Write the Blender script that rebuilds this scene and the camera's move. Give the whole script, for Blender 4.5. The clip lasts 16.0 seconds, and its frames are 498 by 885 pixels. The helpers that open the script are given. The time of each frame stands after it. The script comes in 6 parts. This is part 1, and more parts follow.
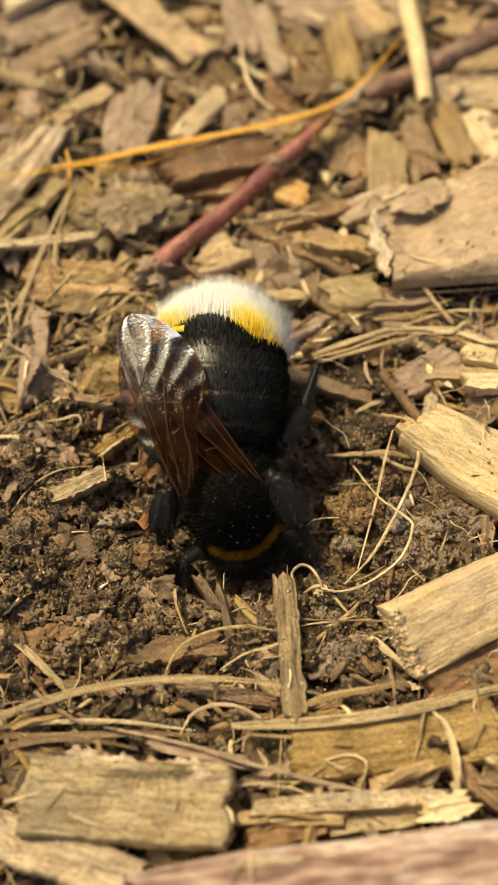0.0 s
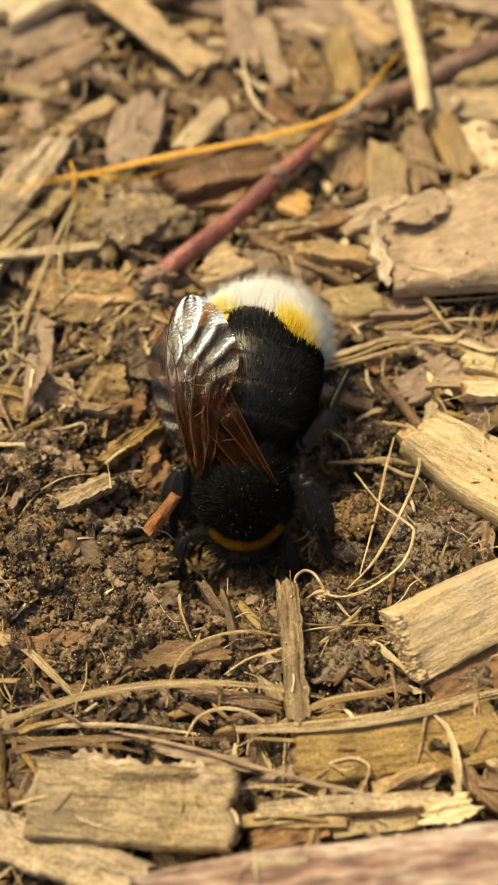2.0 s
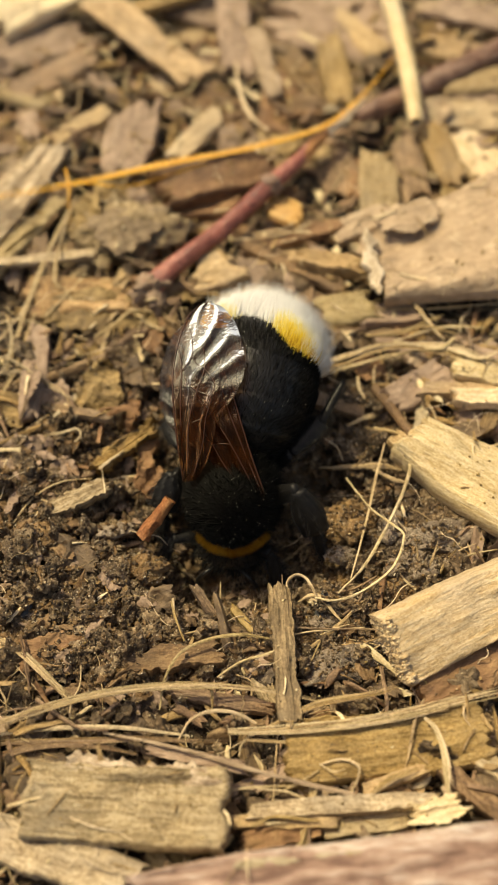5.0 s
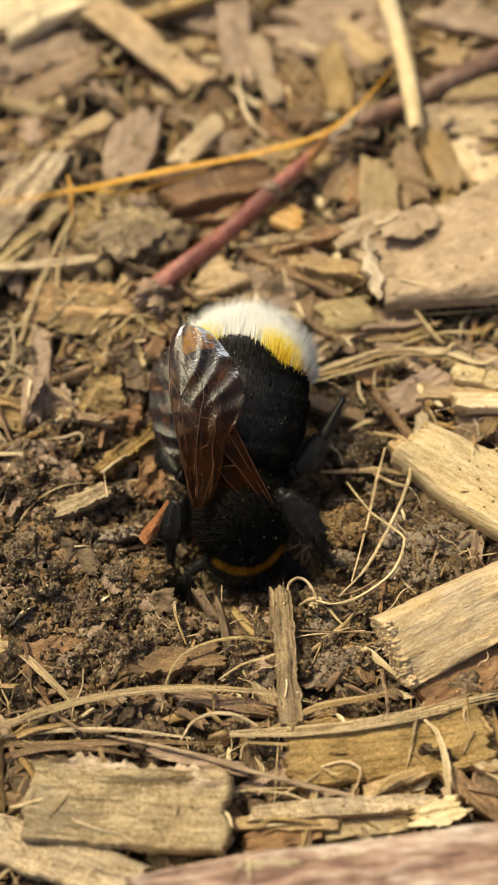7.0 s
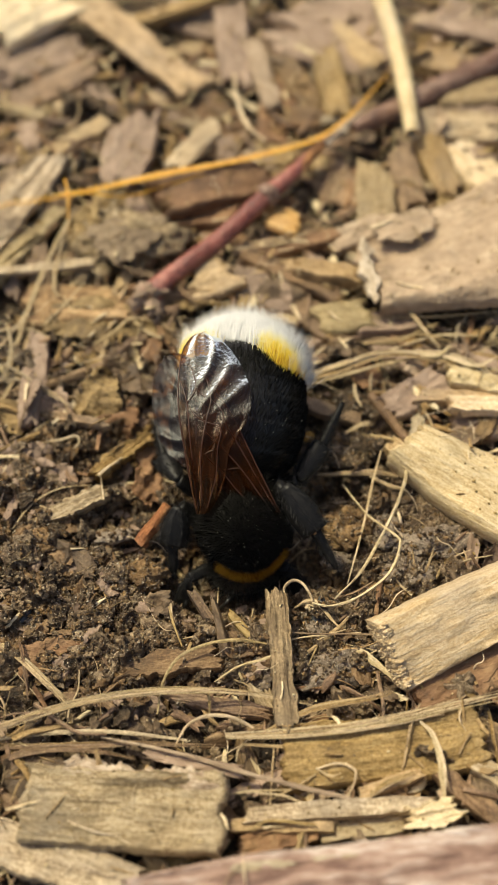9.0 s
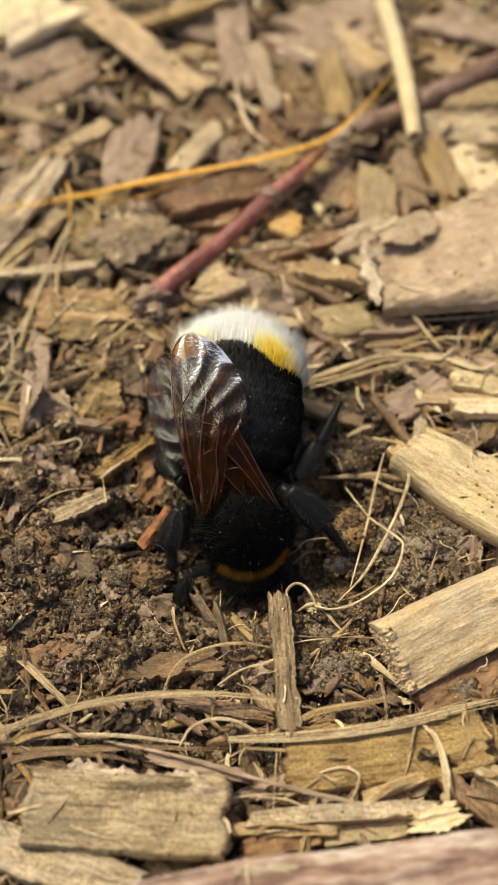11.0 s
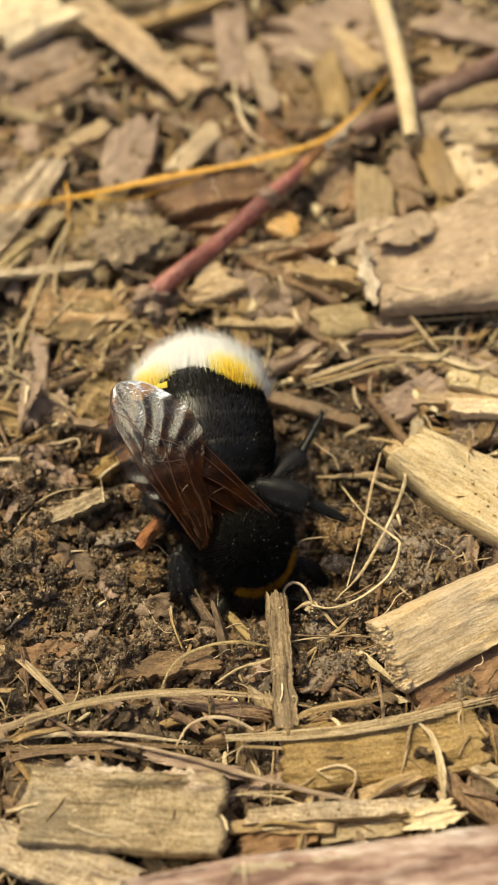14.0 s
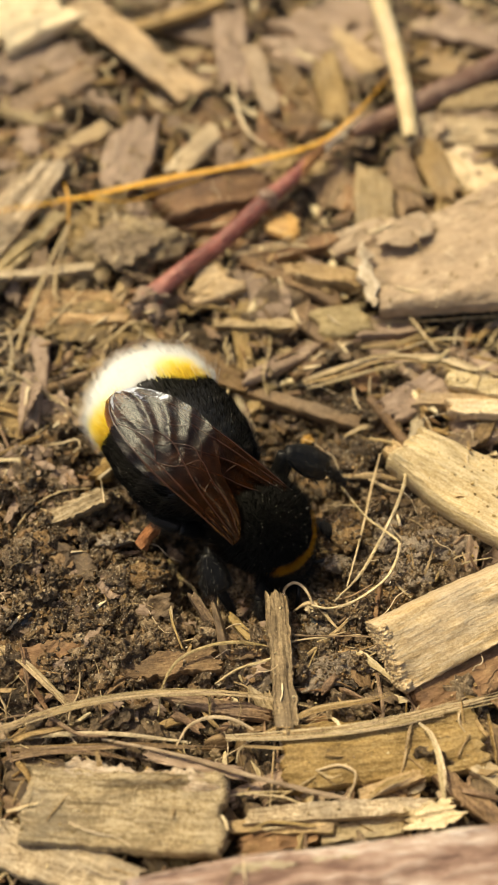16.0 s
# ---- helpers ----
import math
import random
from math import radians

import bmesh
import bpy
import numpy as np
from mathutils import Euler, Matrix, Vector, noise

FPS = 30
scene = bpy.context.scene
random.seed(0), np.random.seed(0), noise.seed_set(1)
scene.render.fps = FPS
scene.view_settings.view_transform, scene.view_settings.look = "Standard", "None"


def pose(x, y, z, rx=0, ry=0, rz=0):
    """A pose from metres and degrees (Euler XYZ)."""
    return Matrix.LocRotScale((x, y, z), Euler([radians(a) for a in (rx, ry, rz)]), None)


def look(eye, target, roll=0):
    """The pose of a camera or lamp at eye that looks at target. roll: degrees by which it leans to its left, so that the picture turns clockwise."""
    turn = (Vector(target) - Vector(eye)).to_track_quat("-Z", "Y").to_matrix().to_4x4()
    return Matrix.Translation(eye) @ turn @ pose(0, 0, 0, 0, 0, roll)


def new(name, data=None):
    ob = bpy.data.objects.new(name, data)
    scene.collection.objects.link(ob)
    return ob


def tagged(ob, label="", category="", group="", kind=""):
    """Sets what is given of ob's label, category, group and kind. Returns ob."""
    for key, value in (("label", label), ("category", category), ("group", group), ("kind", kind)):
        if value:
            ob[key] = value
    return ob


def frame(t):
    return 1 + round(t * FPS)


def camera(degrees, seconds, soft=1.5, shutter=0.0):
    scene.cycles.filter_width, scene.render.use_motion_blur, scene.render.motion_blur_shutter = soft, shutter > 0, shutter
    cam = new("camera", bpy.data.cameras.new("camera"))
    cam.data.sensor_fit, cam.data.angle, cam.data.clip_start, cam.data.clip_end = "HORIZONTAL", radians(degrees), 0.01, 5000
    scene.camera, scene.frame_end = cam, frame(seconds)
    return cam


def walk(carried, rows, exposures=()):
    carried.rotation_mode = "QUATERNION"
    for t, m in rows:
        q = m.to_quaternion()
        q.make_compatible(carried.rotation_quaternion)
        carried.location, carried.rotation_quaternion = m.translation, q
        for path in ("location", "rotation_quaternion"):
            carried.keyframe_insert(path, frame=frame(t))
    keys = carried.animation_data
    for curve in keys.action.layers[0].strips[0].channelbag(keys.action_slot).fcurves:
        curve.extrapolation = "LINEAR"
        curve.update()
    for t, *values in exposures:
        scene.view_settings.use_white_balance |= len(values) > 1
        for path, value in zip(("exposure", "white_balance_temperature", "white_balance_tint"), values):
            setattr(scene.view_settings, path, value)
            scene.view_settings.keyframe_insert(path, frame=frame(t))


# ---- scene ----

from mathutils.bvhtree import BVHTree

# All lengths below are in millimetres; MM turns them into metres.
MM = 0.001

# ---- camera ----
cam = camera(28, 16.0, soft=1.6)
cam.data.dof.use_dof = True
cam.data.dof.focus_distance = 0.0690
cam.data.dof.aperture_fstop = 38
PATH = [
    (0, 0.093, -41.143, 63.536, 31.757, 0.399, 0.253),
    (0.5, 0.032, -41.198, 63.623, 31.823, 0.308, 0.234),
    (1, -0.066, -41.372, 64.404, 31.973, 0.347, 0.227),
    (1.5, -0.254, -41.508, 64.412, 32.090, 0.390, 0.251),
    (2, -0.176, -41.588, 64.430, 32.110, 0.404, 0.178),
    (2.5, -0.186, -41.652, 64.595, 32.086, 0.250, 0.131),
    (3, -0.199, -41.816, 64.741, 32.205, 0.138, 0.089),
    (3.5, 0.053, -41.971, 64.785, 32.318, 0.230, 0.058),
    (4, -0.077, -41.898, 64.954, 32.300, 0.145, 0.037),
    (6.5, -0.170, -42.356, 65.541, 32.639, 0.015, 0.032),
    (7, -0.243, -42.400, 65.588, 32.731, 0.012, 0.035),
    (7.5, -0.328, -42.395, 65.453, 32.839, -0.012, 0.051),
    (8, -0.440, -42.453, 65.174, 32.991, -0.112, 0.058),
    (8.5, -0.050, -42.411, 65.345, 32.904, 0.046, 0.020),
    (9, 0.000, -42.596, 65.593, 33.000, 0.000, 0.000),
    (11.5, -0.245, -42.544, 65.479, 33.180, -0.058, 0.011),
    (12, -0.185, -42.590, 65.596, 33.150, -0.090, -0.028),
    (12.5, 0.001, -42.752, 65.700, 33.198, -0.048, -0.087),
    (13, -0.064, -42.859, 65.684, 33.298, -0.113, -0.070),
    (13.5, -0.058, -42.686, 65.724, 33.168, -0.032, -0.031),
    (14, -0.069, -42.727, 65.781, 33.160, -0.054, -0.031),
    (14.5, -0.189, -42.846, 65.943, 33.161, -0.199, -0.111),
    (15, -0.067, -42.817, 65.968, 33.127, -0.090, -0.076),
    (15.5, 0.011, -42.904, 66.020, 33.155, -0.064, -0.081),
    (16, -0.053, -42.904, 65.832, 33.286, -0.020, -0.068),
]


def mm(x, y, z, rx=0, ry=0, rz=0):
    return pose(x * MM, y * MM, z * MM, rx, ry, rz)


walk(cam, [(t, mm(*p)) for t, *p in PATH], exposures=[(0, 0.05, 8300, 10), (4, 0.05, 8100, 10), (7, 0.02, 7450, 10), (9, 0.0, 6800, 10), (12.5, 0.0, 6950, 10), (16, 0.03, 7550, 10)])

# ---- world and sun ----
SUN_ELEVATION, SUN_AZIMUTH = 60.0, -52.0
world = bpy.data.worlds.new("sky")
scene.world = world
world.use_nodes = True
sky = world.node_tree.nodes.new("ShaderNodeTexSky")
sky.sky_type, sky.sun_disc, sky.dust_density = "NISHITA", False, 5.0
sky.sun_elevation, sky.sun_rotation = radians(SUN_ELEVATION), radians(SUN_AZIMUTH)
background = world.node_tree.nodes["Background"]
world.node_tree.links.new(sky.outputs[0], background.inputs[0])
background.inputs[1].default_value = 0.14
sun = new("sun", bpy.data.lights.new("sun", "SUN"))
sun.data.energy, sun.data.angle, sun.data.color = 4.0, radians(3.0), (0.965, 0.915, 0.66)
e, a = radians(SUN_ELEVATION), radians(SUN_AZIMUTH)
sun.matrix_world = look((math.sin(a) * math.cos(e), math.cos(a) * math.cos(e), math.sin(e)), (0, 0, 0))


# ---- materials ----
class Nodes:
    def __init__(self, name):
        self.m = bpy.data.materials.new(name)
        self.m.use_nodes = True
        self.t = self.m.node_tree
        self.bsdf = self.t.nodes["Principled BSDF"]

    def add(self, kind, ins=(), **props):
        n = self.t.nodes.new("ShaderNode" + kind)
        for k, v in props.items():
            set_prop(n, k, v)
        for k, v in dict(ins).items():
            self.put(n.inputs[k], v)
        return n

    def put(self, socket, v):
        if isinstance(v, bpy.types.NodeSocket):
            self.t.links.new(v, socket)
        else:
            socket.default_value = v

    def noise(self, vec, scale, detail=4.0, rough=0.55, w=None):
        ins = {"Vector": vec, "Scale": scale, "Detail": detail, "Roughness": rough}
        n = self.add("TexNoise", ins)
        return n.outputs["Fac"]

    def ramp(self, fac, stops):
        n = self.add("ValToRGB", {"Fac": fac})
        el = n.color_ramp.elements
        while len(el) < len(stops):
            el.new(0.5)
        for s, (p, c) in zip(el, stops):
            s.position, s.color = p, (*c, 1) if not isinstance(c, (int, float)) else (c, c, c, 1)
        return n.outputs["Color"]

    def mix(self, fac, a, b, blend="MIX"):
        n = self.add("MixRGB", {"Fac": fac, "Color1": a, "Color2": b}, blend_type=blend)
        return n.outputs[0]

    def math(self, op, a, b=0.0):
        n = self.add("Math", {0: a, 1: b}, operation=op)
        return n.outputs[0]

    def bump(self, h, dist, strength=1.0):
        n = self.add("Bump", {"Height": h, "Distance": dist, "Strength": strength})
        self.put(self.bsdf.inputs["Normal"], n.outputs[0])

    def set(self, **k):
        for name, v in k.items():
            self.put(self.bsdf.inputs[name.replace("_", " ")], v)


def set_prop(n, k, v):
    if k == "operation":
        n.operation = v
    elif k == "blend_type":
        n.blend_type = v
    elif k == "feature":
        n.feature = v


def shifted(N, vec):
    """A copy of the coordinates that starts elsewhere on each object."""
    r = N.add("ObjectInfo").outputs["Random"]
    o = N.add("CombineXYZ", {"X": N.math("MULTIPLY", r, 3.7), "Y": N.math("MULTIPLY", r, 1.3), "Z": r})
    return N.add("VectorMath", {0: vec, 1: o.outputs[0]}, operation="ADD").outputs[0], r


def wood(name, dark, mid, light, grain=1.0, blotch=0.5, rough=0.72, dirt=0.35):
    N = Nodes(name)
    uv, r = shifted(N, N.add("TexCoord").outputs["UV"])
    obj, r = shifted(N, N.add("TexCoord").outputs["Object"])
    m1 = N.add("Mapping", {"Vector": uv, "Scale": (280, 2700 * grain, 1)}).outputs[0]
    m2 = N.add("Mapping", {"Vector": uv, "Scale": (1500, 9000 * grain, 1)}).outputs[0]
    f1 = N.noise(m1, 1.0, 3.0)
    f2 = N.noise(m2, 1.0, 2.0)
    speck = N.noise(obj, 5200, 3.0, 0.7)
    grainf = N.mix(0.4, N.mix(0.45, f1, f2), speck)
    c = N.ramp(grainf, [(0.41, dark), (0.495, mid), (0.575, light)])
    b = N.noise(obj, 420, 5.0, 0.62)
    c = N.mix(N.math("MULTIPLY", N.ramp(b, [(0.45, 0.0), (0.7, 1.0)]), blotch), c, tuple(v * 0.55 for v in dark) + (1,))
    d = N.noise(N.add("Mapping", {"Vector": obj, "Scale": (1500, 3300, 3300)}).outputs[0], 1.0, 4.0, 0.66)
    c = N.mix(N.math("MULTIPLY", N.ramp(d, [(0.6, 0.0), (0.72, 1.0)]), dirt), c, (0.035, 0.022, 0.013, 1))
    old = N.noise(obj, 150, 4.0, 0.6)
    c = N.mix(N.math("MULTIPLY", N.ramp(old, [(0.48, 0.0), (0.66, 1.0)]), 0.45), c, tuple(0.4 * sum(mid) / 3 + 0.5 * q for q in mid) + (1,))
    r2 = N.add("Math", {0: N.math("MULTIPLY", r, 17.3)}, operation="FRACT").outputs[0]
    v = N.add("HueSaturation", {"Color": c, "Hue": N.math("ADD", N.math("MULTIPLY", r2, 0.014), 0.4895), "Value": N.math("ADD", N.math("MULTIPLY", r, 0.5), 0.74),
                                "Saturation": N.math("ADD", N.math("MULTIPLY", r, -0.25), 1.16)}).outputs[0]
    N.set(Base_Color=v, Roughness=rough)
    h = N.mix(0.4, grainf, b)
    N.bump(N.mix(0.25, h, d), 0.00045, 0.85)
    return N.m


def rough_mass(name, cols, scale=1.0, rough=0.85, spec=0.3, glint=0.0):
    N = Nodes(name)
    obj, r = shifted(N, N.add("TexCoord").outputs["Object"])
    n1 = N.noise(obj, 260 * scale, 6.0, 0.62)
    n2 = N.noise(obj, 1900 * scale, 5.0, 0.7)
    c = N.ramp(N.mix(0.55, n1, n2), [(0.39, cols[0]), (0.5, cols[1]), (0.61, cols[2])])
    # Sparkle is painted into the colour as scattered pale dots, also made smoother.
    v = N.add("TexVoronoi", {"Vector": obj, "Scale": 2600.0 * scale})
    g = N.ramp(v.outputs["Distance"], [(0.10, 1.0), (0.2, 0.0)])
    keep = N.ramp(v.outputs["Color"], [(0.62, 0.0), (0.7, 1.0)])
    g = N.math("MULTIPLY", N.math("MULTIPLY", g, keep), glint)
    c = N.mix(g, c, (0.55, 0.48, 0.38, 1))
    isl = N.add("NewGeometry").outputs["Random Per Island"]
    c = N.add("HueSaturation", {"Color": c, "Value": N.math("ADD", N.math("MULTIPLY", isl, 0.6), 0.7)}).outputs[0]
    wet = N.math("MULTIPLY", N.ramp(n2, [(0.4, 0.0), (0.65, 1.0)]), 0.25)
    N.set(Base_Color=c, Roughness=N.math("SUBTRACT", N.math("SUBTRACT", rough, wet), N.math("MULTIPLY", g, 0.3)))
    n3 = N.noise(obj, 6500 * scale, 3.0, 0.7)
    N.bump(N.mix(0.3, N.mix(0.6, n1, n2), n3), 0.0007, 1.0)
    return N.m


def bark(name, cols, scale=1.0, rough=0.7, crack=0.6):
    """Bark: mottled at two scales, with fine dark cracks."""
    N = Nodes(name)
    obj, r = shifted(N, N.add("TexCoord").outputs["Object"])
    n1 = N.noise(obj, 190 * scale, 6.0, 0.6)
    n2 = N.noise(N.add("Mapping", {"Vector": obj, "Scale": (700 * scale, 1500 * scale, 1500 * scale)}).outputs[0], 1.0, 5.0, 0.68)
    c = N.ramp(N.mix(0.5, n1, n2), [(0.36, cols[0]), (0.5, cols[1]), (0.64, cols[2])])
    warp = N.add("VectorMath", {0: obj, 1: N.add("VectorMath", {0: N.add("TexNoise", {"Vector": obj, "Scale": 500.0}).outputs["Color"], 1: (0.004, 0.004, 0.004)}, operation="MULTIPLY").outputs[0]}, operation="ADD").outputs[0]
    v = N.add("TexVoronoi", {"Vector": N.add("Mapping", {"Vector": warp, "Scale": (0.55, 1, 1)}).outputs[0], "Scale": 210.0 * scale}, feature="DISTANCE_TO_EDGE").outputs["Distance"]
    line = N.math("MULTIPLY", N.ramp(v, [(0.0, 1.0), (0.035, 0.0)]), N.ramp(n1, [(0.5, 0.0), (0.6, 1.0)]))
    c = N.mix(N.math("MULTIPLY", line, crack), c, tuple(q * 0.3 for q in cols[0]) + (1,))
    c = N.add("HueSaturation", {"Color": c, "Value": N.math("ADD", N.math("MULTIPLY", r, 0.3), 0.85)}).outputs[0]
    N.set(Base_Color=c, Roughness=N.math("ADD", N.math("MULTIPLY", n1, 0.5), rough - 0.25))
    h = N.math("SUBTRACT", N.mix(0.55, n1, n2), N.math("MULTIPLY", line, 0.35 * crack))
    N.bump(h, 0.0006, 0.8)
    return N.m


def plain(name, col, rough, sheen=0.0, spec=0.5):
    N = Nodes(name)
    obj = N.add("TexCoord").outputs["Object"]
    n = N.noise(obj, 900, 3.0)
    c = N.mix(n, tuple(v * 0.7 for v in col) + (1,), tuple(min(1, v * 1.25) for v in col) + (1,))
    N.set(Base_Color=c, Roughness=rough, Specular_IOR_Level=spec)
    return N.m


def pelt(name, col):
    """Thin pale hair, through which light passes."""
    N = Nodes(name)
    n = N.noise(N.add("TexCoord").outputs["Object"], 2500, 2.0)
    c = N.mix(n, tuple(v * 0.85 for v in col) + (1,), col + (1,))
    N.set(Base_Color=c, Roughness=0.5)
    through_light = N.add("BsdfTranslucent", {"Color": c})
    both = N.add("MixShader", {0: 0.4})
    N.t.links.new(N.bsdf.outputs[0], both.inputs[1])
    N.t.links.new(through_light.outputs[0], both.inputs[2])
    N.t.links.new(both.outputs[0], N.t.nodes["Material Output"].inputs["Surface"])
    return N.m


PALE = wood("pale_wood", (0.50, 0.37, 0.19), (0.65, 0.51, 0.30), (0.77, 0.64, 0.42), 1.0, 0.22, dirt=0.4)
TAN = wood("tan_wood", (0.22, 0.145, 0.06), (0.37, 0.255, 0.11), (0.49, 0.36, 0.18), 1.0, 0.5, dirt=0.6)
GREY = wood("weathered_wood", (0.25, 0.18, 0.09), (0.375, 0.285, 0.15), (0.50, 0.395, 0.235), 1.1, 0.45, dirt=0.6)
BROWN = wood("brown_wood", (0.10, 0.058, 0.026), (0.19, 0.118, 0.056), (0.31, 0.205, 0.105), 0.9, 0.5, dirt=0.4)
DUSTY = wood("dusty_wood", (0.12, 0.075, 0.034), (0.21, 0.138, 0.066), (0.32, 0.225, 0.118), 1.0, 0.6, dirt=0.6)
GOLDEN = rough_mass("golden_crumb", ((0.065, 0.033, 0.011), (0.155, 0.088, 0.033), (0.30, 0.19, 0.085)), 0.8, 0.55, glint=0.8)
WORN = wood("worn_wood", (0.19, 0.133, 0.071), (0.40, 0.305, 0.182), (0.60, 0.49, 0.335), 1.1, 0.55, dirt=0.6)
OLIVE = wood("olive_wood", (0.16, 0.09, 0.032), (0.34, 0.215, 0.088), (0.50, 0.355, 0.17), 1.0, 0.6, dirt=0.6)
ROTTEN = wood("rotten_wood", (0.045, 0.024, 0.01), (0.095, 0.056, 0.025), (0.17, 0.11, 0.055), 0.9, 0.5, dirt=0.5)
STUB = wood("orange_brown_wood", (0.22, 0.09, 0.03), (0.37, 0.175, 0.065), (0.5, 0.28, 0.12), 0.8, 0.5, dirt=0.4)
RUST = bark("rust_bark", ((0.10, 0.047, 0.019), (0.215, 0.112, 0.05), (0.35, 0.21, 0.10)), 1.3)
ORANGE = wood("orange_wood", (0.34, 0.155, 0.04), (0.54, 0.29, 0.085), (0.66, 0.41, 0.15), 0.8, 0.3, dirt=0.2)
MAUVE = bark("mauve_bark", ((0.15, 0.097, 0.062), (0.27, 0.185, 0.125), (0.38, 0.275, 0.2)), 1.2)
BARK = bark("pinkish_bark", ((0.22, 0.15, 0.09), (0.345, 0.245, 0.155), (0.48, 0.365, 0.245)), 1.3, 0.7, 0.5)
def streaked_bark(name):
    """Smooth bark in long pinkish brown streaks; its palest tone is painted sheen."""
    N = Nodes(name)
    obj = N.add("TexCoord").outputs["Object"]
    f1 = N.noise(N.add("Mapping", {"Vector": obj, "Scale": (130, 620, 620)}).outputs[0], 1.0, 6.0, 0.6)
    f2 = N.noise(N.add("Mapping", {"Vector": obj, "Scale": (600, 2600, 2600)}).outputs[0], 1.0, 4.0, 0.65)
    c = N.ramp(N.mix(0.35, f1, f2), [(0.4, (0.15, 0.078, 0.054)), (0.47, (0.29, 0.175, 0.125)), (0.53, (0.41, 0.285, 0.22)), (0.7, (0.74, 0.66, 0.58))])
    N.set(Base_Color=c, Roughness=N.ramp(f1, [(0.4, 0.5), (0.6, 0.22)]))
    N.bump(N.mix(0.4, f1, f2), 0.0009, 0.9)
    return N.m


BOARD = streaked_bark("red_bark")
SHAVING = bark("ochre_shaving", ((0.085, 0.05, 0.016), (0.22, 0.142, 0.053), (0.42, 0.295, 0.13)), 1.6, 0.6, 0.5)
HUSK = bark("brown_husk", ((0.045, 0.027, 0.014), (0.115, 0.073, 0.038), (0.25, 0.17, 0.095)), 1.5, 0.6, 0.5)
LEAF = bark("dead_leaf", ((0.09, 0.06, 0.032), (0.19, 0.13, 0.073), (0.36, 0.27, 0.165)), 1.8, 0.65, 0.6)
CRUST = wood("pale_crust", (0.30, 0.22, 0.13), (0.46, 0.365, 0.245), (0.64, 0.54, 0.40), 0.5, 0.4, dirt=0.4)
STRAW = wood("straw", (0.15, 0.10, 0.04), (0.37, 0.27, 0.13), (0.50, 0.385, 0.205), 0.6, 0.3, rough=0.55, dirt=0.3)
FIBRE = wood("pale_fibre", (0.36, 0.26, 0.13), (0.52, 0.4, 0.22), (0.66, 0.53, 0.33), 0.6, 0.1, rough=0.5, dirt=0.1)
AMBER = wood("amber_fibre", (0.5, 0.22, 0.015), (0.72, 0.36, 0.03), (0.82, 0.5, 0.08), 0.6, 0.1, rough=0.4, dirt=0.0)
TWIG = wood("red_twig_bark", (0.10, 0.026, 0.014), (0.23, 0.066, 0.036), (0.36, 0.15, 0.09), 0.35, 0.6, rough=0.36, dirt=0.15)
OLDTWIG = wood("brown_twig_bark", (0.10, 0.048, 0.03), (0.19, 0.10, 0.066), (0.33, 0.225, 0.165), 0.35, 0.6, rough=0.4, dirt=0.15)
SOIL = rough_mass("damp_soil", ((0.014, 0.008, 0.004), (0.05, 0.03, 0.014), (0.15, 0.10, 0.052)), rough=0.6, glint=0.8)
CLOD = rough_mass("soil_crumb", ((0.024, 0.014, 0.007), (0.12, 0.077, 0.040), (0.38, 0.28, 0.17)), rough=0.58, glint=0.8)
PEBBLE = plain("wet_pebble", (0.06, 0.063, 0.064), 0.36)
SAND = plain("sand", (0.45, 0.38, 0.28), 0.1)
EARTH = rough_mass("dry_earth", ((0.14, 0.095, 0.05), (0.27, 0.195, 0.105), (0.42, 0.32, 0.19)), glint=0.5)
STONE = rough_mass("grey_stone", ((0.09, 0.065, 0.045), (0.19, 0.145, 0.102), (0.33, 0.26, 0.19)), 0.9, 0.55, glint=0.6)
CUTICLE = plain("black_cuticle", (0.011, 0.010, 0.009), 0.36)
LEG = plain("black_leg", (0.009, 0.0085, 0.008), 0.45, spec=0.2)
BLACK = plain("black_hair", (0.0155, 0.0147, 0.0127), 0.7, spec=0.1)
BRISTLE = plain("grey_bristle", (0.011, 0.0105, 0.010), 0.5, spec=0.25)
WHITE = pelt("white_hair", (0.99, 0.985, 0.96))
YELLOW = pelt("yellow_hair", (0.98, 0.77, 0.09))
CREAM = pelt("cream_hair", (0.97, 0.89, 0.42))
OCHRE = pelt("ochre_hair", (0.62, 0.36, 0.03))
GOLD = pelt("golden_hair", (0.60, 0.32, 0.025))
CLAW = plain("amber_claw", (0.3, 0.15, 0.05), 0.5)
POLLEN = plain("pollen", (0.5, 0.47, 0.38), 0.3)


